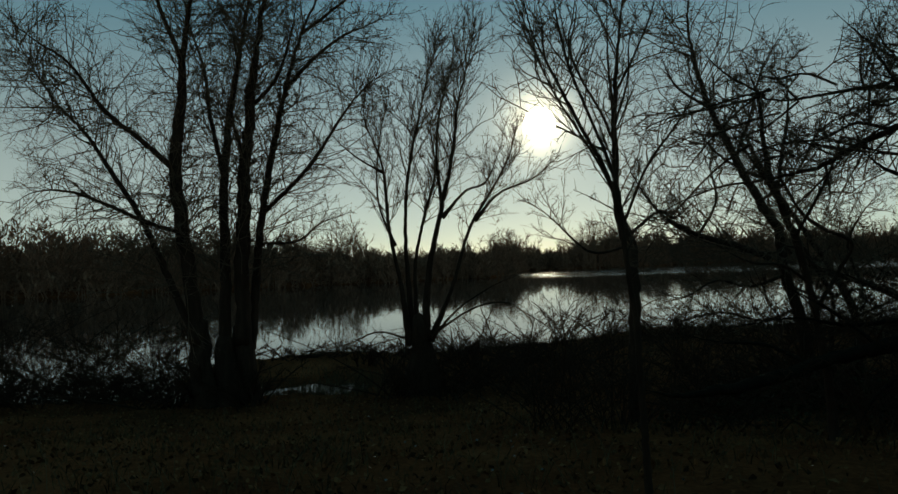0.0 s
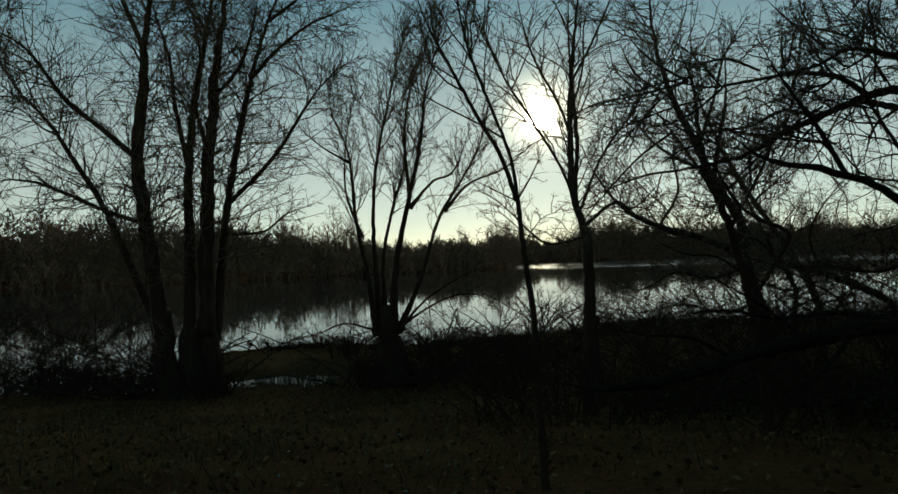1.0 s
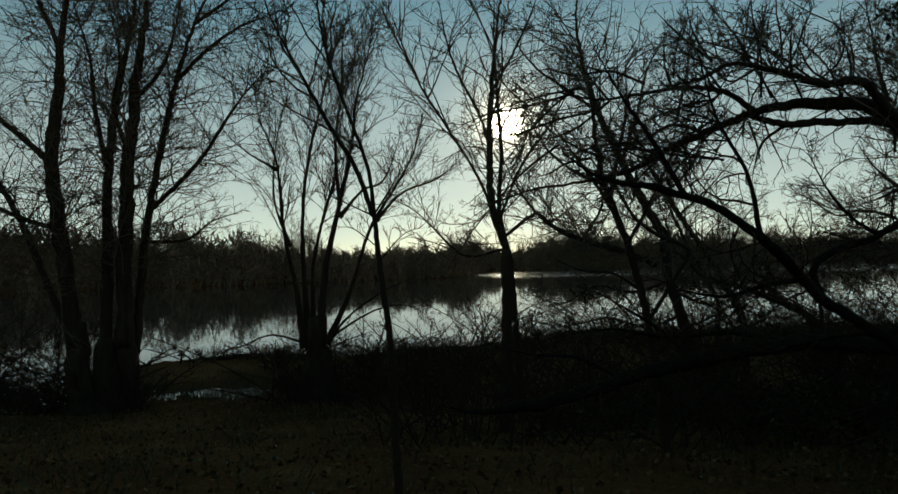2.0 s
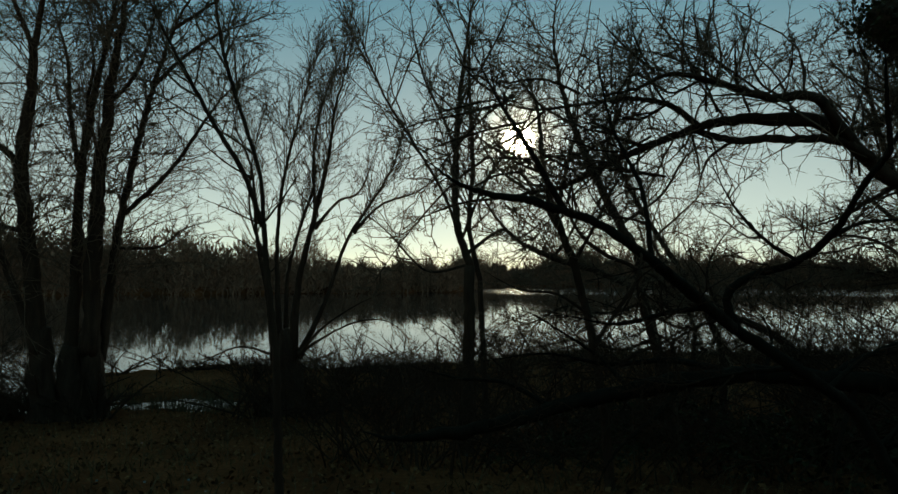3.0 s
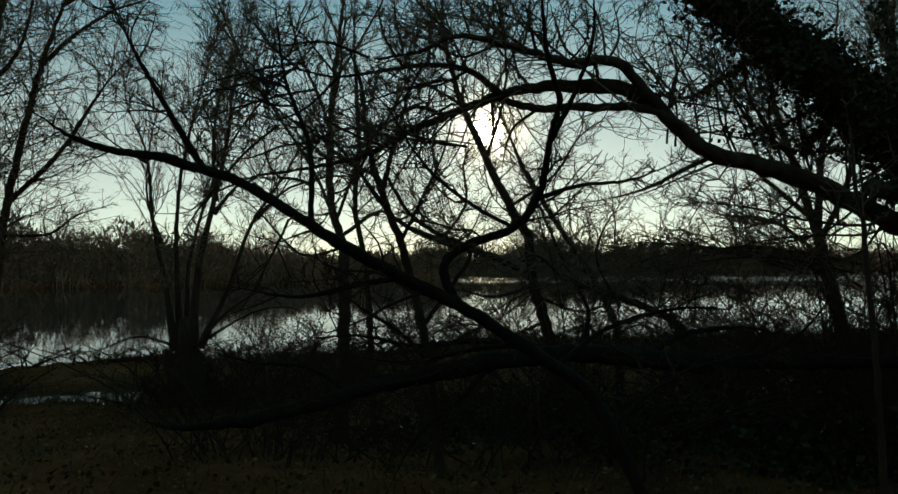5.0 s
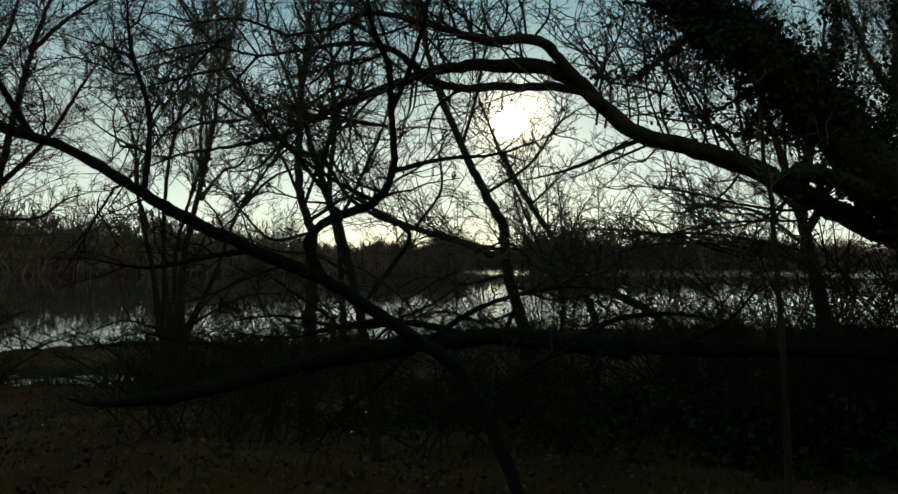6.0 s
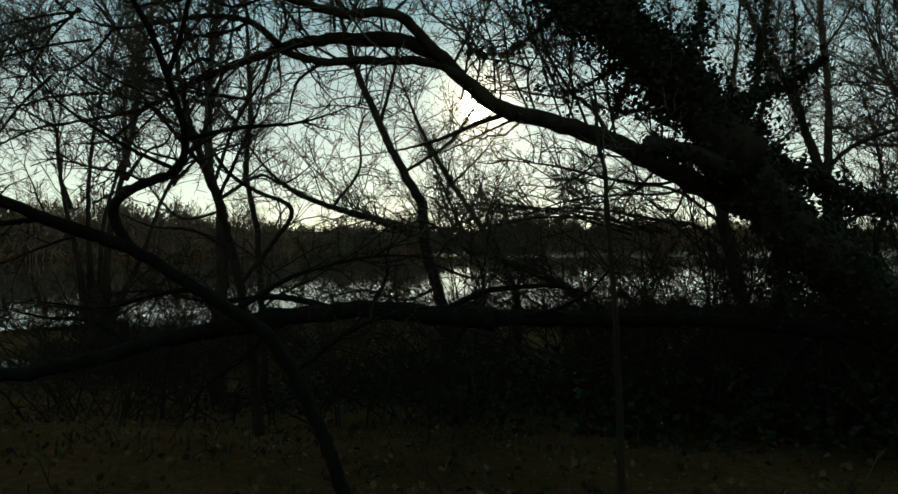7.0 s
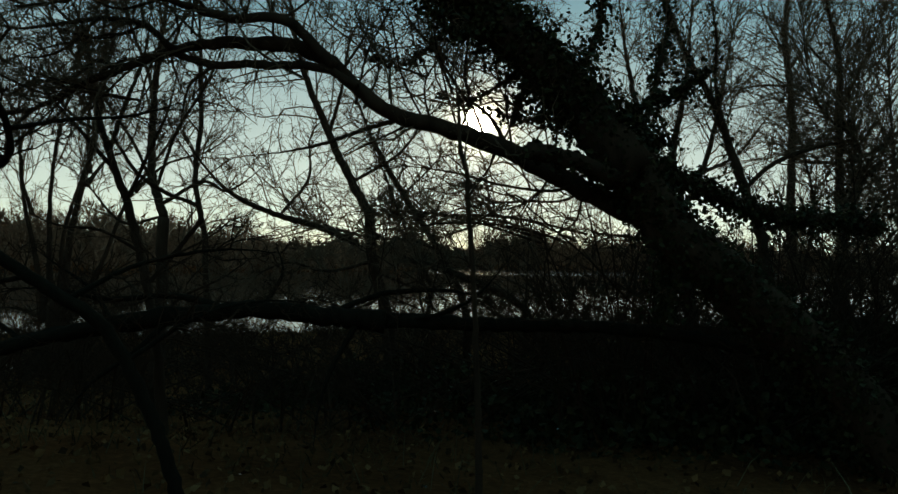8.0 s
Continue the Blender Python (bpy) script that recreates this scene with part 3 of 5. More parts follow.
t3_limbs = []
bough(t3_limbs, 'trunk', 0.033, 0.019, 0, (0.05, 0.00, -0.15), (0.03, 0.00, 0.44), (0.01, 0.00, 0.96), (-0.01, 0.00, 1.41), (-0.07, 0.00, 1.89), (-0.10, 0.00, 2.25))
bough(t3_limbs, 'limb', 0.018, 0.008, 1, (-0.11, 0.00, 2.24), (-0.23, -0.06, 2.59), (-0.41, -0.12, 2.90), (-0.61, -0.18, 3.28), (-0.79, -0.24, 3.65), (-0.88, -0.30, 4.05))
bough(t3_limbs, 'limb', 0.016, 0.008, 1, (-0.10, 0.00, 2.25), (-0.15, 0.06, 2.61), (-0.31, 0.12, 3.07), (-0.45, 0.18, 3.50), (-0.53, 0.24, 3.98), (-0.54, 0.30, 4.47))
bough(t3_limbs, 'limb', 0.008, 0.003, 1, (-0.09, 0.00, 2.27), (0.06, 0.10, 2.52), (0.15, 0.20, 2.76))
bough(t3_limbs, 'limb', 0.006, 0.003, 1, (-0.13, 0.00, 2.25), (-0.34, -0.10, 2.35), (-0.49, -0.20, 2.41))
bough(t3_limbs, 'limb', 0.005, 0.002, 1, (-0.07, 0.00, 1.91), (0.12, 0.20, 2.12), (0.34, 0.40, 2.17))
bough(t3_limbs, 'limb', 0.005, 0.002, 1, (-0.09, 0.00, 2.02), (-0.26, -0.15, 2.15), (-0.39, -0.30, 2.13))
grow_tree('young_tree', (2.07, 5.80, 0.23), t3_limbs, 'slender bare young tree with a forked stem', seed=3, per_metre=7, reach=0.4, thick=0.006)

t4_limbs = []
bough(t4_limbs, 'trunk', 0.118, 0.091, 0, (0.00, 0.00, -0.15), (-0.02, 0.00, 0.17), (0.01, 0.00, 1.75), (0.03, 0.00, 3.03))
bough(t4_limbs, 'limb', 0.071, 0.020, 1, (0.03, 0.00, 3.03), (-0.18, 0.06, 3.74), (-0.21, 0.12, 4.75), (-0.16, 0.18, 5.67), (-0.03, 0.24, 6.80), (0.15, 0.30, 8.05))
bough(t4_limbs, 'limb', 0.029, 0.009, 1, (-0.15, 0.00, 3.54), (-0.43, -0.18, 4.22), (-0.91, -0.36, 4.99), (-1.39, -0.54, 5.74), (-1.76, -0.72, 6.65), (-2.03, -0.90, 7.26))
bough(t4_limbs, 'limb', 0.029, 0.009, 1, (-0.18, 0.10, 4.73), (-0.37, 0.30, 5.40), (-0.72, 0.50, 6.18), (-0.92, 0.70, 6.98), (-1.04, 0.90, 8.01))
bough(t4_limbs, 'limb', 0.029, 0.009, 1, (-0.10, 0.00, 3.48), (0.27, -0.20, 4.39), (0.72, -0.40, 5.03), (0.98, -0.60, 5.55), (1.07, -0.80, 6.25))
bough(t4_limbs, 'limb', 0.025, 0.009, 1, (-0.15, 0.20, 5.72), (0.31, 0.43, 6.54), (0.72, 0.67, 7.44), (0.92, 0.90, 8.27))
bough(t4_limbs, 'limb', 0.025, 0.009, 1, (-0.02, 0.00, 3.04), (-0.68, 0.20, 2.96), (-1.34, 0.40, 3.60), (-1.87, 0.60, 4.04))
bough(t4_limbs, 'limb', 0.032, 0.013, 1, (-0.03, 0.00, 3.23), (0.56, 0.23, 3.63), (0.93, 0.47, 3.53), (1.55, 0.70, 4.05))
bough(t4_limbs, 'limb', 0.020, 0.008, 1, (-0.19, 0.10, 5.15), (-0.01, -0.17, 5.88), (0.00, -0.43, 6.59), (0.24, -0.70, 7.07))
grow_tree('alder_tree', (3.71, 12.60, -0.76), t4_limbs, 'bare alder with a crooked stem and fine crown', seed=4, per_metre=4.8, reach=0.45, up=0.3)

t4b_limbs = []
bough(t4b_limbs, 'trunk', 0.066, 0.049, 0, (0.12, 0.00, -0.15), (0.10, 0.00, 0.52), (0.03, 0.00, 1.94), (-0.02, 0.00, 2.95))
bough(t4b_limbs, 'limb', 0.052, 0.022, 1, (-0.02, 0.00, 2.95), (-0.23, 0.04, 3.96), (-0.16, 0.08, 4.98), (-0.20, 0.12, 6.00), (-0.25, 0.16, 7.02), (-0.21, 0.20, 8.25))
bough(t4b_limbs, 'limb', 0.017, 0.006, 1, (-0.20, 0.00, 3.86), (0.24, 0.25, 4.29), (0.61, 0.50, 4.54))
bough(t4b_limbs, 'limb', 0.017, 0.006, 1, (-0.15, 0.00, 4.76), (-0.46, -0.25, 5.21), (-0.59, -0.50, 5.64))
bough(t4b_limbs, 'limb', 0.017, 0.006, 1, (-0.16, 0.00, 5.47), (0.14, 0.25, 6.14), (0.20, 0.50, 6.83))
grow_tree('alder_tree', (4.03, 14.10, -0.92), t4b_limbs, 'thin straight bare alder pole', seed=5, per_metre=4, reach=0.25)

t5_limbs = []
bough(t5_limbs, 'trunk', 0.124, 0.095, 0, (0.15, 0.00, -0.15), (0.13, 0.00, 0.39), (0.01, 0.00, 1.38), (-0.26, 0.00, 2.37), (-0.36, 0.00, 3.26))
bough(t5_limbs, 'limb', 0.087, 0.032, 1, (-0.36, 0.00, 3.26), (-0.75, 0.05, 3.93), (-1.14, 0.10, 4.73), (-1.53, 0.15, 5.65), (-1.76, 0.20, 6.45), (-1.88, 0.25, 7.38), (-1.77, 0.30, 8.30))
bough(t5_limbs, 'limb', 0.066, 0.018, 1, (-0.54, 0.00, 2.69), (-1.21, -0.20, 2.95), (-2.03, -0.40, 3.18), (-2.72, -0.60, 3.52), (-3.25, -0.80, 4.15), (-3.51, -1.00, 4.65))
bough(t5_limbs, 'limb', 0.054, 0.024, 1, (0.64, 0.20, 0.45), (0.70, 0.30, 0.99), (0.81, 0.40, 1.88), (0.52, 0.50, 2.56), (0.25, 0.60, 3.15), (-0.13, 0.70, 4.09), (-0.41, 0.80, 4.69))
bough(t5_limbs, 'limb', 0.084, 0.048, 1, (3.14, 0.40, 0.45), (2.78, 0.23, 1.21), (2.25, 0.07, 1.74), (1.08, -0.10, 2.22), (0.25, -0.27, 2.47), (-0.30, -0.43, 2.91), (-0.85, -0.60, 2.77))
bough(t5_limbs, 'limb', 0.036, 0.012, 1, (-1.09, 0.10, 4.67), (-0.87, -0.13, 5.46), (-0.72, -0.37, 6.27), (-0.37, -0.60, 6.94))
bough(t5_limbs, 'limb', 0.030, 0.012, 1, (-0.62, 0.10, 3.82), (0.18, 0.33, 4.38), (0.78, 0.57, 5.20), (1.73, 0.80, 5.79))
bough(t5_limbs, 'limb', 0.030, 0.012, 1, (-1.59, 0.00, 5.62), (-2.34, -0.35, 6.00), (-2.74, -0.70, 6.56))
bough(t5_limbs, 'limb', 0.030, 0.012, 1, (-1.90, 0.00, 3.19), (-1.46, 0.23, 3.86), (-1.46, 0.47, 4.68), (-1.00, 0.70, 5.28))
bough(t5_limbs, 'limb', 0.030, 0.012, 1.3, (-0.26, 0.00, 2.37), (-1.03, -0.20, 2.18), (-1.74, -0.40, 2.32), (-2.46, -0.60, 2.03), (-3.13, -0.80, 2.27))
bough(t5_limbs, 'limb', 0.030, 0.012, 1.3, (-0.09, 0.00, 1.71), (-0.67, 0.20, 1.49), (-1.37, 0.40, 1.66), (-2.22, 0.60, 1.50), (-2.96, 0.80, 1.68))
bough(t5_limbs, 'limb', 0.030, 0.012, 1.3, (0.67, 0.20, 1.67), (1.03, -0.13, 1.46), (1.49, -0.47, 1.69), (1.90, -0.80, 1.49))
bough(t5_limbs, 'limb', 0.030, 0.012, 1.3, (-0.13, 0.10, 2.14), (0.65, 0.37, 1.88), (1.48, 0.63, 2.02), (2.32, 0.90, 1.86))
bough(t5_limbs, 'limb', 0.030, 0.012, 1.3, (1.14, 0.00, 2.22), (0.80, -0.27, 2.88), (0.89, -0.53, 3.41), (1.18, -0.80, 3.90))
grow_tree('leaning_tree', (7.25, 14.00, -0.73), t5_limbs, 'bare tree leaning over the bank with an arching limb', seed=6, per_metre=8.5, reach=0.5, up=0.1, angle=55)

arch_limbs = []
bough(arch_limbs, 'arch', 0.096, 0.060, .4, (-0.16, 0.50, 1.02), (-0.58, 0.46, 1.16), (-0.96, 0.43, 1.33), (-1.29, 0.39, 1.47), (-1.76, 0.35, 1.68), (-2.23, 0.32, 1.82), (-2.54, 0.28, 1.88), (-2.80, 0.25, 1.95), (-3.05, 0.21, 2.15), (-3.30, 0.17, 2.35), (-3.55, 0.14, 2.44), (-3.84, 0.10, 2.45))
bough(arch_limbs, 'arch', 0.058, 0.010, 1.9, (-3.65, 0.10, 2.45), (-3.88, 0.12, 2.45), (-4.12, 0.14, 2.45), (-4.40, 0.17, 2.42), (-4.59, 0.19, 2.36), (-5.01, 0.21, 2.20), (-5.39, 0.23, 2.03), (-5.67, 0.26, 1.87), (-6.01, 0.28, 1.79), (-6.30, 0.30, 1.74))
bough(arch_limbs, 'arch', 0.048, 0.010, 1.9, (-3.22, 0.10, 2.27), (-3.40, 0.04, 2.44), (-3.57, -0.01, 2.58), (-3.77, -0.07, 2.61), (-4.02, -0.12, 2.57), (-4.27, -0.18, 2.61), (-4.59, -0.23, 2.68), (-4.93, -0.29, 2.72), (-5.27, -0.34, 2.57), (-5.56, -0.40, 2.50))
bough(arch_limbs, 'arch', 0.043, 0.028, 1, (-3.03, 0.10, 2.10), (-3.26, 0.11, 2.24), (-3.50, 0.13, 2.28), (-3.73, 0.14, 2.27), (-3.92, 0.16, 2.28), (-4.21, 0.17, 2.26), (-4.44, 0.19, 2.31), (-4.59, 0.20, 2.37))
bough(arch_limbs, 'arch', 0.028, 0.008, 1.9, (-4.56, 0.10, 2.37), (-4.82, 0.18, 2.58), (-5.16, 0.26, 2.64), (-5.51, 0.34, 2.61), (-5.95, 0.42, 2.57), (-6.31, 0.50, 2.66))
bough(arch_limbs, 'arch', 0.020, 0.008, 2, (-5.01, 0.20, 2.20), (-5.26, 0.35, 2.30), (-5.53, 0.50, 2.18), (-5.90, 0.65, 2.16), (-6.19, 0.80, 2.08))
bough(arch_limbs, 'limb', 0.023, 0.010, 1, (-2.62, 0.40, 1.91), (-2.89, 0.25, 1.80), (-3.22, 0.10, 1.64), (-3.53, -0.05, 1.53), (-3.87, -0.20, 1.45))
bough(arch_limbs, 'limb', 0.013, 0.005, 1, (-2.50, 0.40, 1.89), (-2.76, 0.53, 1.78), (-3.14, 0.67, 1.61), (-3.43, 0.80, 1.52))
bough(arch_limbs, 'limb', 0.022, 0.011, 1, (-1.65, 0.60, 1.73), (-1.81, 0.73, 2.03), (-2.08, 0.87, 2.26), (-2.22, 1.00, 2.42))
bough(arch_limbs, 'limb', 0.015, 0.005, 1, (-4.25, 0.20, 2.25), (-4.44, 0.23, 2.10), (-4.51, 0.27, 1.86), (-4.53, 0.30, 1.67))
bough(arch_limbs, 'limb', 0.013, 0.005, 1, (-4.63, 0.10, 2.28), (-4.65, -0.10, 2.03), (-4.71, -0.30, 1.77))
bough(arch_limbs, 'limb', 0.013, 0.005, 1, (-3.90, 0.00, 2.61), (-4.02, 0.15, 2.80), (-4.11, 0.30, 3.23))
bough(arch_limbs, 'limb', 0.015, 0.005, 1, (-4.27, 0.00, 2.65), (-4.37, -0.20, 2.86), (-4.46, -0.40, 3.04))
bough(arch_limbs, 'limb', 0.015, 0.005, 1, (-4.96, 0.10, 2.85), (-5.21, 0.25, 3.14), (-5.43, 0.40, 3.48))
bough(arch_limbs, 'limb', 0.013, 0.005, 1, (-5.36, 0.00, 2.54), (-5.51, -0.20, 2.74), (-5.57, -0.40, 3.01))
bough(arch_limbs, 'limb', 0.013, 0.005, 1, (-4.82, 0.20, 2.58), (-4.93, 0.40, 2.91), (-5.05, 0.60, 3.38))
bough(arch_limbs, 'limb', 0.013, 0.004, 1.6, (-1.60, 0.60, 1.70), (-1.65, 0.73, 2.30), (-1.53, 0.87, 2.86), (-1.59, 1.00, 3.56))
bough(arch_limbs, 'limb', 0.013, 0.004, 1.6, (-1.86, 0.60, 1.80), (-2.06, 0.50, 2.29), (-2.05, 0.40, 2.77), (-2.17, 0.30, 3.28))
bough(arch_limbs, 'limb', 0.010, 0.004, 1.6, (-2.13, 0.50, 1.87), (-2.24, 0.70, 2.33), (-2.34, 0.90, 2.96), (-2.39, 1.10, 3.52))
bough(arch_limbs, 'limb', 0.010, 0.004, 1.6, (-2.45, 0.40, 1.92), (-2.65, 0.23, 2.27), (-2.76, 0.07, 2.70), (-2.99, -0.10, 3.01))
bough(arch_limbs, 'limb', 0.010, 0.004, 1.6, (-2.75, 0.40, 2.08), (-2.76, 0.57, 2.55), (-2.87, 0.73, 2.96), (-2.94, 0.90, 3.44))
bough(arch_limbs, 'limb', 0.010, 0.004, 1.4, (-1.18, 0.70, 1.46), (-1.32, 0.53, 2.05), (-1.30, 0.37, 2.52), (-1.44, 0.20, 3.06))
bough(arch_limbs, 'limb', 0.015, 0.005, 1.4, (-1.08, 0.30, 1.35), (-1.27, 0.42, 1.30), (-1.68, 0.54, 1.35), (-2.15, 0.66, 1.47), (-2.64, 0.78, 1.53), (-3.09, 0.90, 1.49))
bough(arch_limbs, 'limb', 0.013, 0.005, 1.4, (-0.95, 0.40, 1.31), (-1.15, 0.56, 1.22), (-1.49, 0.72, 1.22), (-1.96, 0.88, 1.17), (-2.45, 1.04, 1.03), (-2.85, 1.20, 1.14))
bough(arch_limbs, 'limb', 0.015, 0.005, 1.5, (-2.17, 0.60, 2.21), (-2.32, 0.80, 2.62), (-2.53, 1.00, 2.94), (-2.75, 1.20, 3.27), (-2.82, 1.40, 3.68))
bough(arch_limbs, 'limb', 0.015, 0.005, 1.5, (-2.01, 0.50, 2.06), (-2.30, 0.40, 2.46), (-2.39, 0.30, 2.78), (-2.57, 0.20, 3.18))
bough(arch_limbs, 'limb', 0.013, 0.005, 1.4, (-2.43, 0.40, 2.29), (-2.61, 0.70, 2.43), (-2.80, 1.00, 2.55), (-2.95, 1.30, 2.85))
bough(arch_limbs, 'limb', 0.013, 0.005, 1, (-3.65, 0.10, 2.66), (-3.45, 0.45, 3.01), (-3.44, 0.80, 3.55))
bough(arch_limbs, 'limb', 0.013, 0.005, 1, (-3.13, 0.10, 2.28), (-2.97, 0.35, 2.64), (-2.96, 0.60, 3.02))
bough(arch_limbs, 'limb', 0.013, 0.005, 1, (-5.20, 0.20, 2.62), (-5.35, -0.03, 2.30), (-5.49, -0.27, 2.15), (-5.66, -0.50, 2.14))
bough(arch_limbs, 'limb', 0.013, 0.005, 1, (-5.66, 0.20, 1.86), (-5.81, -0.15, 1.55), (-6.02, -0.50, 1.47))
bough(arch_limbs, 'limb', 0.013, 0.005, 1, (-5.90, 0.20, 2.51), (-6.18, 0.37, 2.29), (-6.47, 0.53, 2.22), (-6.77, 0.70, 2.36))
bough(arch_limbs, 'limb', 0.013, 0.005, 1, (-6.23, 0.20, 2.58), (-6.54, 0.45, 2.89), (-6.78, 0.70, 3.32))
bough(arch_limbs, 'limb', 0.013, 0.005, 2.5, (-6.23, 0.20, 2.58), (-6.63, 0.43, 2.52), (-7.06, 0.67, 2.47), (-7.50, 0.90, 2.28))
bough(arch_limbs, 'limb', 0.013, 0.005, 2.5, (-5.63, 0.00, 2.62), (-5.97, -0.10, 2.71), (-6.29, -0.20, 2.65), (-6.60, -0.30, 2.68), (-6.85, -0.40, 2.56))
bough(arch_limbs, 'limb', 0.013, 0.005, 2.5, (-6.30, 0.30, 1.74), (-6.62, 0.43, 1.71), (-7.01, 0.57, 1.57), (-7.30, 0.70, 1.38))
bough(arch_limbs, 'limb', 0.013, 0.005, 2.5, (-6.06, 0.30, 1.99), (-6.33, 0.10, 1.92), (-6.58, -0.10, 1.79), (-6.76, -0.30, 1.82))
bough(arch_limbs, 'limb', 0.013, 0.005, 2.2, (-1.23, 0.50, 1.47), (-1.36, 0.87, 1.25), (-1.65, 1.23, 1.16), (-2.04, 1.60, 1.25))
bough(arch_limbs, 'limb', 0.013, 0.005, 2.2, (-1.79, 0.30, 1.66), (-1.86, 0.60, 1.44), (-2.11, 0.90, 1.30), (-2.40, 1.20, 1.37))
bough(arch_limbs, 'limb', 0.013, 0.005, 2.2, (-0.91, 0.60, 1.35), (-0.87, 1.07, 1.05), (-1.04, 1.53, 0.94), (-1.33, 2.00, 0.87))
bough(arch_limbs, 'limb', 0.010, 0.004, 2.5, (-4.59, 0.10, 2.78), (-4.63, 0.30, 3.12), (-4.80, 0.50, 3.54))
bough(arch_limbs, 'limb', 0.010, 0.004, 2.5, (-3.98, 0.10, 2.64), (-3.89, -0.15, 2.79), (-3.99, -0.40, 3.05))
bough(arch_limbs, 'limb', 0.010, 0.004, 2.5, (-5.00, 0.00, 2.80), (-5.10, 0.20, 3.17), (-5.08, 0.40, 3.59))
bough(arch_limbs, 'limb', 0.010, 0.004, 2.5, (-5.36, 0.00, 2.67), (-5.42, -0.25, 2.86), (-5.43, -0.50, 3.06))
bough(arch_limbs, 'limb', 0.013, 0.005, 2.8, (-4.26, 0.10, 2.69), (-4.54, 0.27, 2.94), (-4.89, 0.43, 3.12), (-5.30, 0.60, 3.22))
bough(arch_limbs, 'limb', 0.013, 0.005, 2.8, (-4.59, 0.00, 2.75), (-4.90, -0.17, 2.59), (-5.15, -0.33, 2.66), (-5.38, -0.50, 2.69))
bough(arch_limbs, 'limb', 0.013, 0.005, 2.8, (-3.98, 0.10, 2.64), (-4.26, 0.17, 2.89), (-4.54, 0.23, 3.10), (-4.93, 0.30, 3.26))
bough(arch_limbs, 'limb', 0.013, 0.005, 2.8, (-4.82, 0.20, 2.58), (-5.09, 0.07, 2.42), (-5.35, -0.07, 2.43), (-5.68, -0.20, 2.56))
bough(arch_limbs, 'limb', 0.010, 0.004, 2.5, (-5.90, 0.20, 2.51), (-6.20, 0.25, 2.88), (-6.50, 0.30, 3.13))
arch_rng = random.Random(21)
for _ in range(11):
    ax, az = arch_rng.uniform(-6.4, -4.5), arch_rng.uniform(1.75, 2.7)
    run, rise, back = arch_rng.uniform(0.7, 1.4), arch_rng.uniform(-1.4, 0.6), arch_rng.uniform(-0.5, 0.7)
    arch_limbs.append(('limb', 0.012, 0.004, 2.0, [(ax, 0.2, az), (ax - run * 0.3, 0.2 + back * 0.3, az + rise * 0.2), (ax - run * 0.7, 0.2 + back * 0.7, az + rise * 0.6), (ax - run, 0.2 + back, az + rise)]))
for _ in range(8):
    ax = arch_rng.uniform(-3.1, -1.1)
    az, back = 1.5 - 0.28 * (ax + 1.2), arch_rng.uniform(0.2, 0.9)
    arch_limbs.append(('limb', 0.011, 0.004, 1.7, [(ax, 0.4, az), (ax + arch_rng.uniform(-0.2, 0.2), 0.4 + back * 0.4, az + 0.5), (ax + arch_rng.uniform(-0.4, 0.3), 0.4 + back * 0.8, az + 1.1), (ax + arch_rng.uniform(-0.6, 0.4), 0.4 + back, az + 1.7)]))
for _ in range(4):
    ax, side = arch_rng.uniform(-4.7, -3.5), arch_rng.uniform(-0.5, 0.9)
    arch_limbs.append(('limb', 0.011, 0.004, 1.8, [(ax, 0.1, 2.5), (ax - 0.05, 0.1 + side * 0.3, 2.85), (ax - 0.2, 0.1 + side * 0.7, 3.2), (ax - 0.25, 0.1 + side, 3.6)]))
for _ in range(6):
    ax, az, back = arch_rng.uniform(-1.1, -0.4), arch_rng.uniform(0.75, 1.2), arch_rng.uniform(0.4, 1.9)
    run, rise = arch_rng.uniform(1.5, 2.7), arch_rng.uniform(-0.15, 0.25)
    arch_limbs.append(('limb', 0.014, 0.004, 1.0, [(ax, back, az), (ax - run * 0.3, back + 0.1, az + 0.16 + rise * 0.3), (ax - run * 0.65, back + 0.25, az + 0.18 + rise * 0.7), (ax - run, back + 0.3, az + rise)]))
grow_tree('fallen_limb', (9.99, 7.00, 1.08), arch_limbs, 'great crooked limb arching from the ivy-clad tree', seed=7, per_metre=5.2, reach=0.42, up=0.1, angle=60, thick=0.0075, twig=(6, 5))

ivy_limbs = []
bough(ivy_limbs, 'trunk', 0.225, 0.203, 0, (0.71, -0.60, -0.24), (0.05, -0.50, 0.65), (-0.41, -0.40, 1.17), (-0.97, -0.30, 1.65), (-1.51, -0.20, 2.14), (-1.83, -0.10, 2.63))
bough(ivy_limbs, 'trunk', 0.211, 0.174, 0, (-1.83, -0.10, 2.63), (-2.19, -0.02, 3.16), (-2.68, 0.05, 3.68), (-3.36, 0.13, 4.19), (-3.98, 0.20, 4.71))
bough(ivy_limbs, 'limb', 0.036, 0.015, .8, (-2.41, 0.10, 3.44), (-2.13, 0.27, 3.81), (-1.98, 0.43, 4.25), (-1.97, 0.60, 4.71))
bough(ivy_limbs, 'limb', 0.036, 0.015, .8, (-1.87, 0.10, 2.80), (-1.56, 0.30, 3.25), (-1.38, 0.50, 3.74), (-1.22, 0.70, 4.26), (-1.18, 0.90, 4.81))
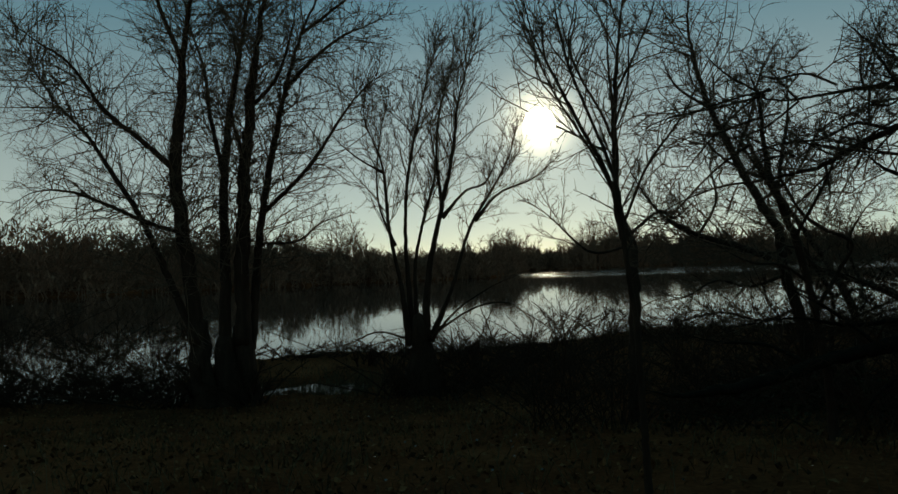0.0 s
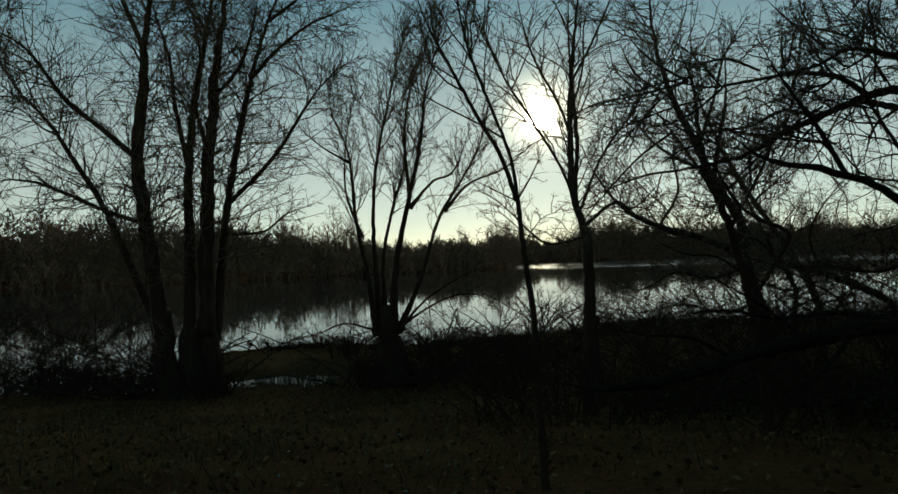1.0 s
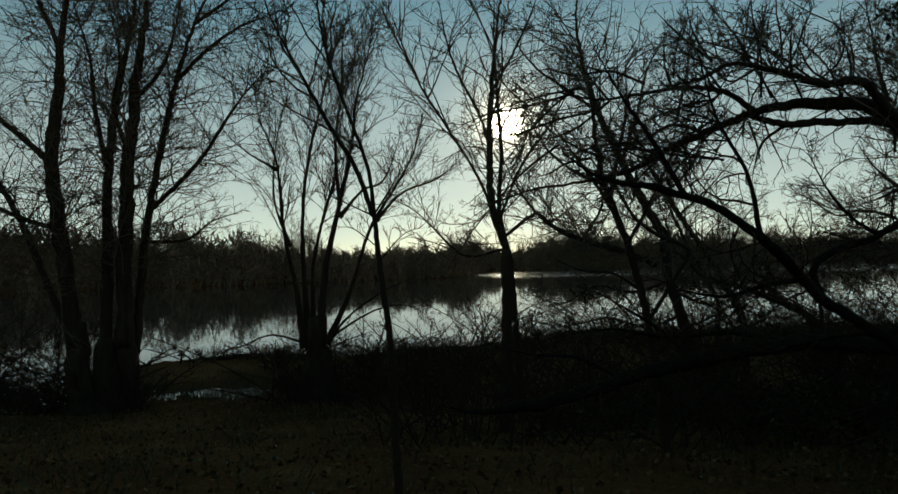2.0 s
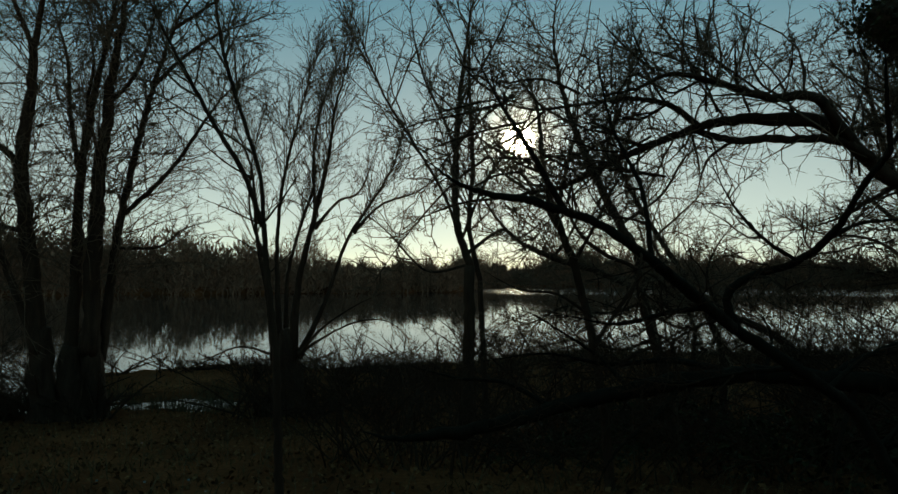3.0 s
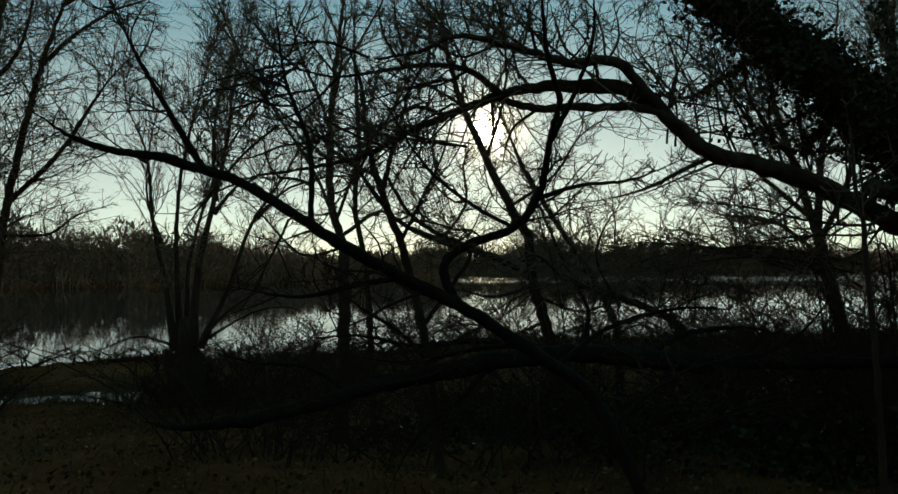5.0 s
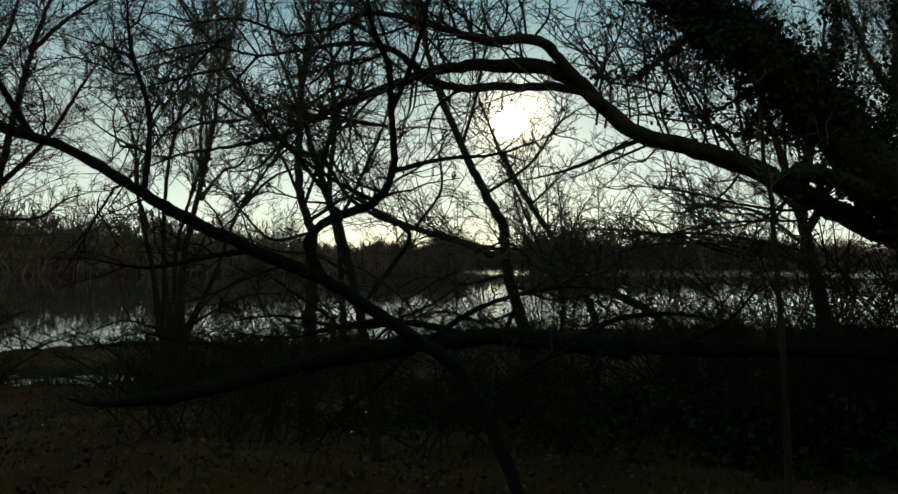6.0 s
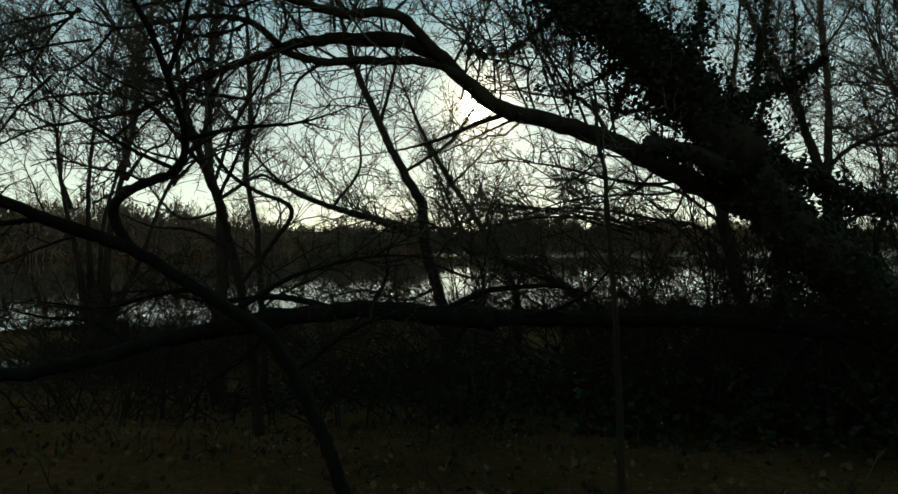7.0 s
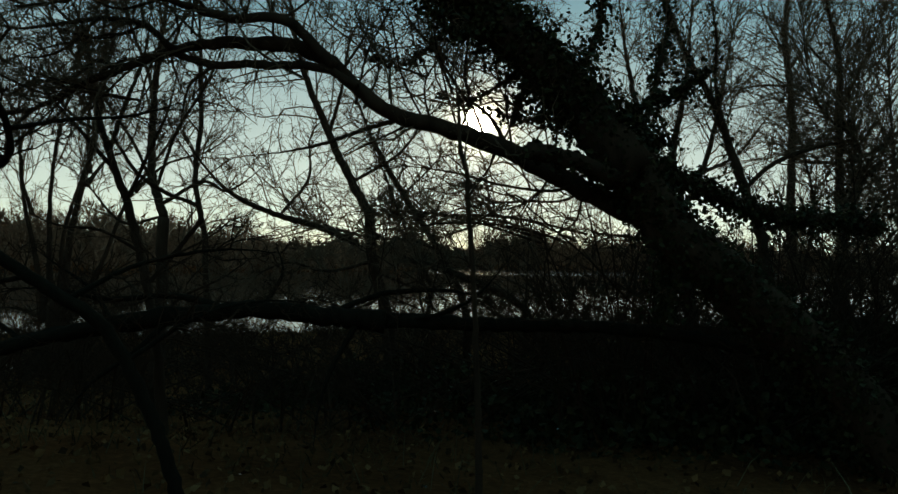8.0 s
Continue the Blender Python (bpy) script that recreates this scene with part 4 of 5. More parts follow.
bough(ivy_limbs, 'limb', 0.033, 0.011, .8, (-2.01, 0.10, 2.98), (-1.80, -0.07, 3.22), (-1.50, -0.23, 3.32), (-1.27, -0.40, 3.52))
bough(ivy_limbs, 'limb', 0.033, 0.011, .8, (-2.87, 0.10, 3.84), (-3.11, -0.10, 3.92), (-3.43, -0.30, 3.74), (-3.64, -0.50, 3.86))
bough(ivy_limbs, 'limb', 0.033, 0.011, .8, (-2.57, 0.00, 3.54), (-2.73, 0.25, 3.46), (-2.79, 0.50, 3.19))
bough(ivy_limbs, 'limb', 0.091, 0.073, 0, (-1.83, -0.20, 2.54), (-2.22, -0.30, 2.62), (-2.55, -0.40, 2.72), (-2.86, -0.50, 2.75))
bough(ivy_limbs, 'limb', 0.087, 0.051, 0, (-1.95, 0.10, 2.86), (-1.39, 0.26, 2.70), (-0.81, 0.42, 2.52), (-0.26, 0.58, 2.37), (0.50, 0.74, 2.31), (1.24, 0.90, 2.28))
bough(ivy_limbs, 'limb', 0.058, 0.029, 0, (-2.57, 0.00, 3.26), (-2.13, 0.23, 3.21), (-1.72, 0.47, 3.11), (-1.23, 0.70, 3.05))
bough(ivy_limbs, 'limb', 0.022, 0.008, 1, (-2.70, 0.05, 3.70), (-2.95, 0.30, 3.50), (-3.20, 0.50, 3.38), (-3.55, 0.60, 3.40))
bough(ivy_limbs, 'limb', 0.022, 0.008, 1, (-3.30, 0.13, 4.15), (-3.55, 0.40, 3.92), (-3.85, 0.60, 3.74), (-4.20, 0.70, 3.78))
bough(ivy_limbs, 'limb', 0.022, 0.008, 1, (-2.15, 0.00, 3.10), (-2.40, 0.40, 3.20), (-2.70, 0.75, 3.24), (-3.00, 1.00, 3.40))
bough(ivy_limbs, 'limb', 0.058, 0.029, .5, (-1.32, -0.10, 2.05), (-1.49, -0.17, 1.89), (-1.57, -0.23, 1.64), (-1.59, -0.30, 1.35))
ivy_tree = grow_tree('ivy_clad_tree', (11.24, 7.30, -0.10), ivy_limbs, 'thick leaning tree trunk clad in dark ivy', seed=8, per_metre=8, reach=0.35, thick=0.006)

near_limbs = []
bough(near_limbs, 'trunk', 0.040, 0.034, 0, (0.00, 0.00, -0.20), (-0.14, -0.03, 0.50), (-0.47, -0.05, 1.19), (-0.79, -0.10, 1.44), (-1.06, -0.10, 1.62), (-1.26, -0.10, 1.74))
bough(near_limbs, 'arch', 0.033, 0.021, .5, (-1.26, -0.10, 1.74), (-1.57, -0.45, 1.90), (-1.85, -0.72, 2.06), (-2.11, -0.80, 2.23), (-2.32, -0.83, 2.34), (-2.60, -0.85, 2.42))
bough(near_limbs, 'limb', 0.020, 0.006, 1, (-2.60, -0.85, 2.42), (-2.77, -0.87, 2.44), (-2.95, -0.90, 2.50), (-3.09, -0.93, 2.60))
bough(near_limbs, 'limb', 0.016, 0.005, 1, (-2.40, -0.83, 2.36), (-2.57, -0.85, 2.65), (-2.73, -0.80, 2.92), (-2.87, -0.75, 3.22))
bough(near_limbs, 'limb', 0.015, 0.005, 1, (-1.95, -0.75, 2.13), (-1.97, -0.65, 2.50), (-2.10, -0.55, 2.85), (-2.17, -0.45, 3.30))
bough(near_limbs, 'arch', 0.026, 0.014, .7, (-1.23, -0.10, 1.72), (-1.31, -0.13, 1.93), (-1.18, -0.17, 2.05), (-0.95, -0.25, 2.14), (-0.85, -0.45, 2.30), (-0.85, -0.73, 2.52), (-0.85, -0.95, 2.66))
bough(near_limbs, 'limb', 0.014, 0.005, 1, (-0.85, -0.73, 2.52), (-0.75, -0.83, 2.74), (-0.69, -0.91, 2.98), (-0.71, -0.95, 3.30))
bough(near_limbs, 'limb', 0.014, 0.005, 1, (-0.85, -0.95, 2.66), (-0.93, -1.05, 2.86), (-0.97, -1.10, 3.20))
bough(near_limbs, 'limb', 0.013, 0.005, 1, (-0.85, -0.43, 2.28), (-0.60, -0.30, 2.36), (-0.30, -0.25, 2.40), (0.05, -0.15, 2.54))
bough(near_limbs, 'limb', 0.012, 0.004, 1, (-0.95, -0.25, 2.14), (-1.19, -0.35, 2.26), (-1.43, -0.50, 2.44), (-1.63, -0.60, 2.74))
bough(near_limbs, 'limb', 0.016, 0.005, 1.3, (-1.53, -0.40, 1.88), (-1.75, -0.40, 1.85), (-2.05, -0.45, 1.79), (-2.40, -0.50, 1.85))
bough(near_limbs, 'limb', 0.016, 0.005, 1.3, (-0.90, -0.10, 1.51), (-1.15, 0.05, 1.46), (-1.50, 0.17, 1.38), (-1.95, 0.25, 1.42))
bough(near_limbs, 'limb', 0.018, 0.006, 1.3, (-0.70, -0.08, 1.37), (-0.35, 0.05, 1.58), (0.10, 0.15, 1.68), (0.50, 0.25, 1.66))
bough(near_limbs, 'limb', 0.015, 0.005, 1.3, (-0.38, -0.05, 1.02), (0.00, 0.05, 1.28), (0.40, 0.10, 1.38), (0.80, 0.15, 1.34))
grow_tree('hawthorn_tree', (6.15, 5.25, 0.10), near_limbs, 'low bare thorn tree with a leaning trunk and crooked limbs', seed=9, per_metre=11, reach=0.42, thick=0.0055, angle=55, up=0.12, bark=SHADED_BARK, fine=BRUSH_TWIG)

vtree_limbs = []
bough(vtree_limbs, 'trunk', 0.087, 0.068, 0, (0.08, 0.00, -0.15), (0.06, 0.00, 0.65), (-0.00, 0.00, 1.65), (-0.56, 0.00, 2.75))
bough(vtree_limbs, 'limb', 0.063, 0.031, 1, (-0.56, 0.00, 2.75), (-1.23, 0.00, 3.74), (-1.72, 0.00, 4.55), (-2.00, 0.00, 5.14), (-2.33, 0.00, 6.00))
bough(vtree_limbs, 'limb', 0.036, 0.012, 1, (-0.36, 0.00, 2.37), (-0.83, 0.08, 2.59), (-1.19, 0.16, 2.92), (-1.37, 0.24, 3.42), (-1.59, 0.32, 4.20), (-1.76, 0.40, 4.66))
bough(vtree_limbs, 'limb', 0.024, 0.009, 1, (-1.23, 0.00, 3.74), (-0.71, -0.25, 4.26), (-0.32, -0.50, 4.77))
bough(vtree_limbs, 'limb', 0.031, 0.012, 1, (-0.42, 0.20, 2.64), (-1.08, 0.32, 2.87), (-1.98, 0.44, 2.92), (-2.88, 0.56, 3.20), (-3.67, 0.68, 3.76), (-3.96, 0.80, 4.34))
bough(vtree_limbs, 'limb', 0.024, 0.009, 1, (-0.23, 0.00, 2.09), (0.48, 0.20, 2.65), (1.22, 0.40, 2.88), (1.86, 0.60, 3.35))
grow_tree('leaning_tree', (8.75, 14.90, -0.81), vtree_limbs, 'thin bare tree leaning over the water', seed=10, per_metre=10, reach=0.42, angle=50)

sap_limbs = []
bough(sap_limbs, 'trunk', 0.025, 0.019, 0, (0.06, 0.00, -0.15), (0.04, 0.00, 0.47), (0.01, 0.00, 1.12), (-0.02, 0.00, 1.60), (-0.07, 0.00, 2.13))
bough(sap_limbs, 'limb', 0.018, 0.008, 1, (-0.07, 0.00, 2.13), (-0.08, 0.00, 2.33), (-0.13, 0.00, 2.51), (-0.15, 0.00, 2.81), (-0.20, 0.00, 3.14))
bough(sap_limbs, 'limb', 0.008, 0.003, 1, (-0.07, 0.00, 2.15), (0.07, 0.10, 2.30), (0.30, 0.20, 2.36))
bough(sap_limbs, 'limb', 0.006, 0.002, 1, (-0.05, 0.00, 1.93), (0.09, -0.10, 2.04), (0.31, -0.20, 2.16))
bough(sap_limbs, 'limb', 0.006, 0.002, 1, (-0.08, 0.00, 2.33), (-0.22, 0.10, 2.46), (-0.30, 0.20, 2.51))
grow_tree('sapling', (7.88, 6.00, 0.04), sap_limbs, 'thin bare sapling under the arching limb', seed=11, per_metre=6, reach=0.35, thick=0.005)

rtree_limbs = []
bough(rtree_limbs, 'trunk', 0.170, 0.133, 0, (0.02, 0.00, -0.14), (-0.06, 0.00, 2.06), (-0.13, 0.00, 3.95))
bough(rtree_limbs, 'limb', 0.122, 0.051, 1, (-0.13, 0.00, 3.95), (-0.12, 0.00, 5.85), (-0.18, 0.00, 7.43), (-0.37, 0.00, 9.01), (-0.23, 0.00, 10.92), (-0.18, 0.00, 12.52))
bough(rtree_limbs, 'limb', 0.038, 0.015, 1, (-0.18, 0.00, 7.59), (-1.01, 0.30, 7.63), (-1.86, 0.60, 7.42))
bough(rtree_limbs, 'limb', 0.038, 0.015, 1, (-0.12, 0.00, 5.85), (0.65, -0.30, 5.99), (1.42, -0.60, 6.74))
bough(rtree_limbs, 'limb', 0.038, 0.015, 1, (-0.22, 0.00, 8.06), (0.64, 0.30, 9.15), (1.32, 0.60, 10.25))
bough(rtree_limbs, 'limb', 0.038, 0.015, 1, (-0.28, 0.00, 8.38), (-0.71, 0.30, 9.41), (-0.90, 0.60, 10.47))
grow_tree('poplar_tree', (18.40, 20.00, -0.95), rtree_limbs, 'tall bare tree with short side branches', seed=12, per_metre=12, reach=0.4)

rtree2_limbs = []
bough(rtree2_limbs, 'trunk', 0.101, 0.064, 0, (0.28, 0.00, -0.15), (0.26, 0.00, -0.08), (0.08, 0.00, 1.41), (-0.02, 0.00, 2.45), (-0.26, 0.00, 3.12))
bough(rtree2_limbs, 'limb', 0.059, 0.023, 1, (-0.26, 0.00, 3.12), (-0.46, 0.08, 3.72), (-0.67, 0.16, 4.34), (-0.96, 0.24, 4.88), (-1.17, 0.32, 5.51), (-1.31, 0.40, 6.15))
bough(rtree2_limbs, 'limb', 0.031, 0.010, 1, (-0.50, 0.00, 3.71), (-0.73, -0.13, 4.42), (-0.80, -0.27, 5.04), (-1.02, -0.40, 5.70))
bough(rtree2_limbs, 'limb', 0.034, 0.014, 1, (0.92, 0.20, 0.40), (1.14, 0.26, 1.55), (1.37, 0.31, 2.65), (1.56, 0.37, 3.76), (1.09, 0.43, 4.22), (0.87, 0.49, 4.86), (0.80, 0.54, 5.68), (0.75, 0.60, 6.18))
bough(rtree2_limbs, 'limb', 0.041, 0.017, 1, (-0.02, 0.00, 2.60), (1.03, 0.17, 2.79), (1.70, 0.33, 3.44), (2.49, 0.50, 3.97))
bough(rtree2_limbs, 'limb', 0.036, 0.014, 1, (-0.26, 0.00, 3.12), (0.29, 0.17, 3.53), (1.20, 0.33, 3.82), (2.15, 0.50, 3.96))
bough(rtree2_limbs, 'limb', 0.031, 0.014, 1, (2.05, 0.30, 0.31), (1.82, 0.35, 1.87), (1.59, 0.40, 2.65), (1.44, 0.45, 4.24), (1.62, 0.50, 5.38))
ivied_willow = grow_tree('willow_tree', (12.13, 10.00, -0.40), rtree2_limbs, 'bare many-limbed willow with ivy on its limbs', seed=13, per_metre=13, reach=0.35)

rtree3_limbs = []
bough(rtree3_limbs, 'trunk', 0.100, 0.080, 0, (0.07, 0.00, -0.38), (-0.01, 0.00, 1.41), (-0.07, 0.00, 2.84))
bough(rtree3_limbs, 'limb', 0.073, 0.034, 1, (-0.07, 0.00, 2.84), (-0.08, 0.07, 4.10), (-0.04, 0.15, 5.38), (-0.20, 0.22, 6.30), (-0.37, 0.30, 7.24))
bough(rtree3_limbs, 'limb', 0.030, 0.013, 1, (-0.11, 0.00, 3.82), (-0.65, 0.20, 3.87), (-0.92, 0.40, 4.16), (-1.19, 0.60, 4.04))
bough(rtree3_limbs, 'limb', 0.030, 0.013, 1, (-0.11, 0.00, 3.82), (0.34, -0.17, 3.99), (0.68, -0.33, 4.34), (1.10, -0.50, 4.59))
bough(rtree3_limbs, 'limb', 0.025, 0.008, 1, (-0.15, 0.00, 4.62), (0.41, 0.23, 5.43), (0.87, 0.47, 6.26), (1.24, 0.70, 7.12))
bough(rtree3_limbs, 'limb', 0.034, 0.011, 1, (-0.10, 0.00, 3.19), (0.26, -0.30, 3.01), (0.58, -0.60, 3.09))
bough(rtree3_limbs, 'limb', 0.021, 0.008, 1, (-0.14, 0.00, 5.16), (-0.46, 0.25, 5.66), (-0.61, 0.50, 6.28))
bough(rtree3_limbs, 'limb', 0.034, 0.017, 1, (1.34, 0.40, 0.64), (1.29, 0.50, 2.32), (1.23, 0.60, 3.84), (1.17, 0.70, 5.58), (1.32, 0.80, 6.97))
bough(rtree3_limbs, 'limb', 0.034, 0.017, 1, (-0.78, -0.40, 0.76), (-0.97, -0.50, 1.96), (-0.87, -0.60, 2.97), (-1.14, -0.70, 3.95), (-1.48, -0.80, 4.75))
grow_tree('alder_tree', (14.25, 11.50, -0.50), rtree3_limbs, 'dark bare alder standing among the thicket', seed=15, per_metre=14, reach=0.4)

rtree4_limbs = []
bough(rtree4_limbs, 'trunk', 0.165, 0.105, 0, (0.12, 0.00, -0.15), (0.05, 0.00, 0.38), (-0.42, 0.00, 2.20), (-0.70, 0.00, 3.34))
bough(rtree4_limbs, 'limb', 0.085, 0.024, 1, (-0.70, 0.00, 3.34), (-1.05, 0.12, 4.61), (-1.40, 0.25, 5.89), (-1.62, 0.38, 7.32), (-1.73, 0.50, 8.54))
bough(rtree4_limbs, 'limb', 0.080, 0.024, 1, (-0.70, 0.00, 3.34), (-0.67, -0.10, 4.70), (-0.49, -0.20, 6.05), (-0.44, -0.30, 7.39), (-0.44, -0.40, 8.25))
bough(rtree4_limbs, 'limb', 0.064, 0.024, 1, (-0.62, 0.10, 3.12), (0.08, 0.28, 4.31), (0.49, 0.45, 5.65), (0.80, 0.62, 7.03), (1.11, 0.80, 8.32))
bough(rtree4_limbs, 'limb', 0.056, 0.016, 1, (-0.73, 0.00, 3.57), (-1.50, -0.20, 4.10), (-2.13, -0.40, 4.50), (-2.64, -0.60, 5.00))
bough(rtree4_limbs, 'limb', 0.045, 0.014, 1.4, (-0.46, 0.00, 2.40), (-1.30, -0.20, 2.90), (-2.20, -0.30, 3.00), (-3.10, -0.40, 3.25))
bough(rtree4_limbs, 'limb', 0.040, 0.014, 1.4, (-0.60, 0.00, 2.90), (-1.50, 0.20, 3.60), (-2.60, 0.30, 3.75), (-3.40, 0.40, 4.15))
bough(rtree4_limbs, 'limb', 0.036, 0.012, 1, (-0.59, 0.10, 4.73), (-0.91, 0.27, 5.68), (-0.87, 0.43, 6.78), (-1.02, 0.60, 7.90))
bough(rtree4_limbs, 'limb', 0.036, 0.012, 1, (0.01, 0.10, 4.29), (0.80, 0.27, 4.69), (1.48, 0.43, 5.45), (2.05, 0.60, 6.11))
grow_tree('alder_tree', (13.55, 15.00, -0.74), rtree4_limbs, 'leaning bare alder with a fan of fine limbs', seed=16, per_metre=10, reach=0.4)

log_limbs = []
bough(log_limbs, 'trunk', 0.080, 0.078, .5, (1.15, 0.00, 1.09), (0.55, 0.00, 1.14), (0.00, 0.00, 1.18), (-0.70, 0.00, 1.12))
bough(log_limbs, 'arch', 0.076, 0.042, .5, (1.15, 0.00, 1.09), (1.90, 0.00, 1.08), (2.60, 0.00, 1.08), (3.70, -0.10, 1.02), (4.85, -0.40, 0.80))
bough(log_limbs, 'arch', 0.085, 0.050, .8, (-0.70, 0.00, 1.12), (-1.20, -0.04, 1.04), (-1.80, -0.08, 0.90), (-2.40, -0.15, 0.76), (-3.00, -0.20, 0.66))
bough(log_limbs, 'limb', 0.040, 0.010, 1, (-3.00, -0.20, 0.66), (-3.30, -0.22, 0.64), (-3.60, -0.20, 0.70))
bough(log_limbs, 'limb', 0.034, 0.010, 1, (-0.20, 0.00, 1.17), (-0.75, 0.15, 1.28), (-1.35, 0.20, 1.24), (-1.90, 0.25, 1.33), (-2.50, 0.30, 1.25))
bough(log_limbs, 'limb', 0.034, 0.010, 1, (0.60, 0.00, 1.12), (1.10, 0.20, 1.32), (1.70, 0.30, 1.36), (2.30, 0.40, 1.25))
bough(log_limbs, 'limb', 0.030, 0.009, 1, (-0.70, 0.00, 1.12), (-1.00, -0.10, 0.80), (-1.35, -0.15, 0.52), (-1.60, -0.20, 0.10))
bough(log_limbs, 'limb', 0.030, 0.009, 1, (0.90, 0.00, 1.08), (0.72, -0.10, 0.75), (0.60, -0.15, 0.40), (0.55, -0.20, 0.00))
bough(log_limbs, 'limb', 0.026, 0.008, 1, (0.05, 0.00, 1.17), (0.20, 0.20, 1.50), (0.12, 0.30, 1.78))
bough(log_limbs, 'limb', 0.024, 0.008, 1, (-1.20, -0.04, 1.04), (-1.45, 0.15, 1.32), (-1.80, 0.20, 1.55), (-2.05, 0.30, 1.70))
bough(log_limbs, 'limb', 0.024, 0.008, 1, (-1.90, -0.09, 0.88), (-2.30, 0.05, 1.08), (-2.75, 0.10, 1.12), (-3.20, 0.20, 1.22))
bough(log_limbs, 'limb', 0.024, 0.008, 1, (1.30, 0.00, 1.09), (1.70, -0.15, 1.20), (2.00, -0.20, 1.40), (2.25, -0.25, 1.72))
grow_tree('fallen_log', (6.10, 7.45, 0.08), log_limbs, 'long dark fallen trunk lying low along the bank', seed=14, bark=SHADED_BARK, per_metre=10, reach=0.42, thick=0.007, angle=62, up=0.25, fine=BRUSH_TWIG)

crook_limbs = []
bough(crook_limbs, 'trunk', 0.055, 0.036, 0, (0.05, 0.00, -0.15), (0.00, 0.00, 0.70), (-0.13, -0.03, 1.50), (-0.29, -0.05, 2.18), (-0.45, -0.05, 2.65), (-0.59, -0.05, 3.03))
bough(crook_limbs, 'limb', 0.034, 0.012, 1, (-0.59, -0.05, 3.03), (-0.69, -0.10, 3.50), (-0.75, -0.15, 4.00), (-0.95, -0.20, 4.50))
bough(crook_limbs, 'limb', 0.026, 0.010, 1, (-0.53, -0.05, 2.85), (-0.40, 0.05, 3.40), (-0.27, 0.15, 3.90), (-0.23, 0.25, 4.60))
bough(crook_limbs, 'limb', 0.024, 0.009, 1, (-0.45, -0.05, 2.65), (-0.75, -0.25, 3.05), (-1.00, -0.35, 3.35), (-1.35, -0.45, 3.80))
bough(crook_limbs, 'limb', 0.022, 0.008, 1, (-0.59, -0.05, 3.03), (-0.90, 0.05, 3.20), (-1.20, 0.20, 3.50), (-1.45, 0.25, 4.00))
bough(crook_limbs, 'limb', 0.022, 0.008, 1, (-0.35, -0.05, 2.35), (-0.10, -0.15, 2.85), (0.10, -0.20, 3.30), (0.20, -0.25, 3.80))
bough(crook_limbs, 'arch', 0.026, 0.016, .8, (-0.13, -0.03, 1.50), (0.20, 0.05, 1.95), (0.37, 0.05, 2.28), (0.02, 0.00, 2.46), (-0.25, -0.05, 2.65), (-0.50, -0.10, 3.05))
bough(crook_limbs, 'limb', 0.018, 0.007, 1, (-0.21, -0.05, 1.85), (-0.55, -0.15, 2.05), (-0.95, -0.25, 2.10), (-1.35, -0.30, 2.30))
bough(crook_limbs, 'limb', 0.018, 0.007, 1, (-0.07, -0.02, 1.10), (0.25, -0.10, 1.40), (0.65, -0.15, 1.60), (1.05, -0.15, 1.90))
grow_tree('alder_tree', (4.95, 8.55, -0.10), crook_limbs, 'crooked small alder fanning out behind the fallen log', seed=17, per_metre=6.5, reach=0.42, thick=0.0065, angle=48, up=0.2)


# ---- ivy ----
def leaf_cloud(rng, centres, size, up=0.3):
    """One folded four-cornered leaf at every centre: vertices and quads."""
    n = len(centres)
    a = rng.normal(size=(n, 3))
    a[:, 2] -= up
    a /= np.linalg.norm(a, axis=1, keepdims=True)
    b = np.cross(a, rng.normal(size=(n, 3)))
    b /= np.linalg.norm(b, axis=1, keepdims=True)
    c = np.cross(a, b)
    s = (size * (0.6 + 0.8 * rng.random(n)))[:, None]
    v = np.stack([centres - 0.1 * s * a, centres + s * (0.4 * a + 0.45 * b + 0.1 * c), centres + s * a, centres + s * (0.4 * a - 0.45 * b + 0.1 * c)], 1)
    return v.reshape(-1, 3), np.arange(4 * n).reshape(n, 4)


def ivy_on(points, r0, r1, count, out, seed, parent, name="ivy"):
    """Ivy leaves standing off a trunk that runs along the points."""
    rng = np.random.default_rng(seed)
    path, _ = spline(points, 60)
    f = rng.random(count) * 58.9
    i = f.astype(int)
    w = (f - i)[:, None]
    p = path[i] * (1 - w) + path[i + 1] * w
    clump = 0.55 + 0.45 * np.sin(f * 0.9 + seed) * np.sin(f * 2.3)
    rad = r0 + (r1 - r0) * f / 59
    side = rng.normal(size=(count, 3))
    side /= np.linalg.norm(side, axis=1, keepdims=True)
    p = p + side * (rad * (0.85 + 0.15 * rng.random(count)) + out * clump * rng.random(count) ** 2)[:, None]
    v, q = leaf_cloud(rng, p, 0.044)
    part(name, mesh_arrays(name, v, q, IVY_LEAF), parent, "dark green glossy ivy leaves", "stuff")


for i, (kind, r0, r1, twigs, pts) in enumerate(ivy_limbs):
    ivy_on(pts, r0, r1, (14000, 15000, 900, 900, 900, 700, 500, 600, 5000, 2800, 260, 320, 260, 1200)[i], (0.24, 0.34, 0.4, 0.4, 0.36, 0.3, 0.3, 0.1, 0.3, 0.36, 0.36, 0.36, 0.36, 0.25)[i], 60 + i, ivy_tree)


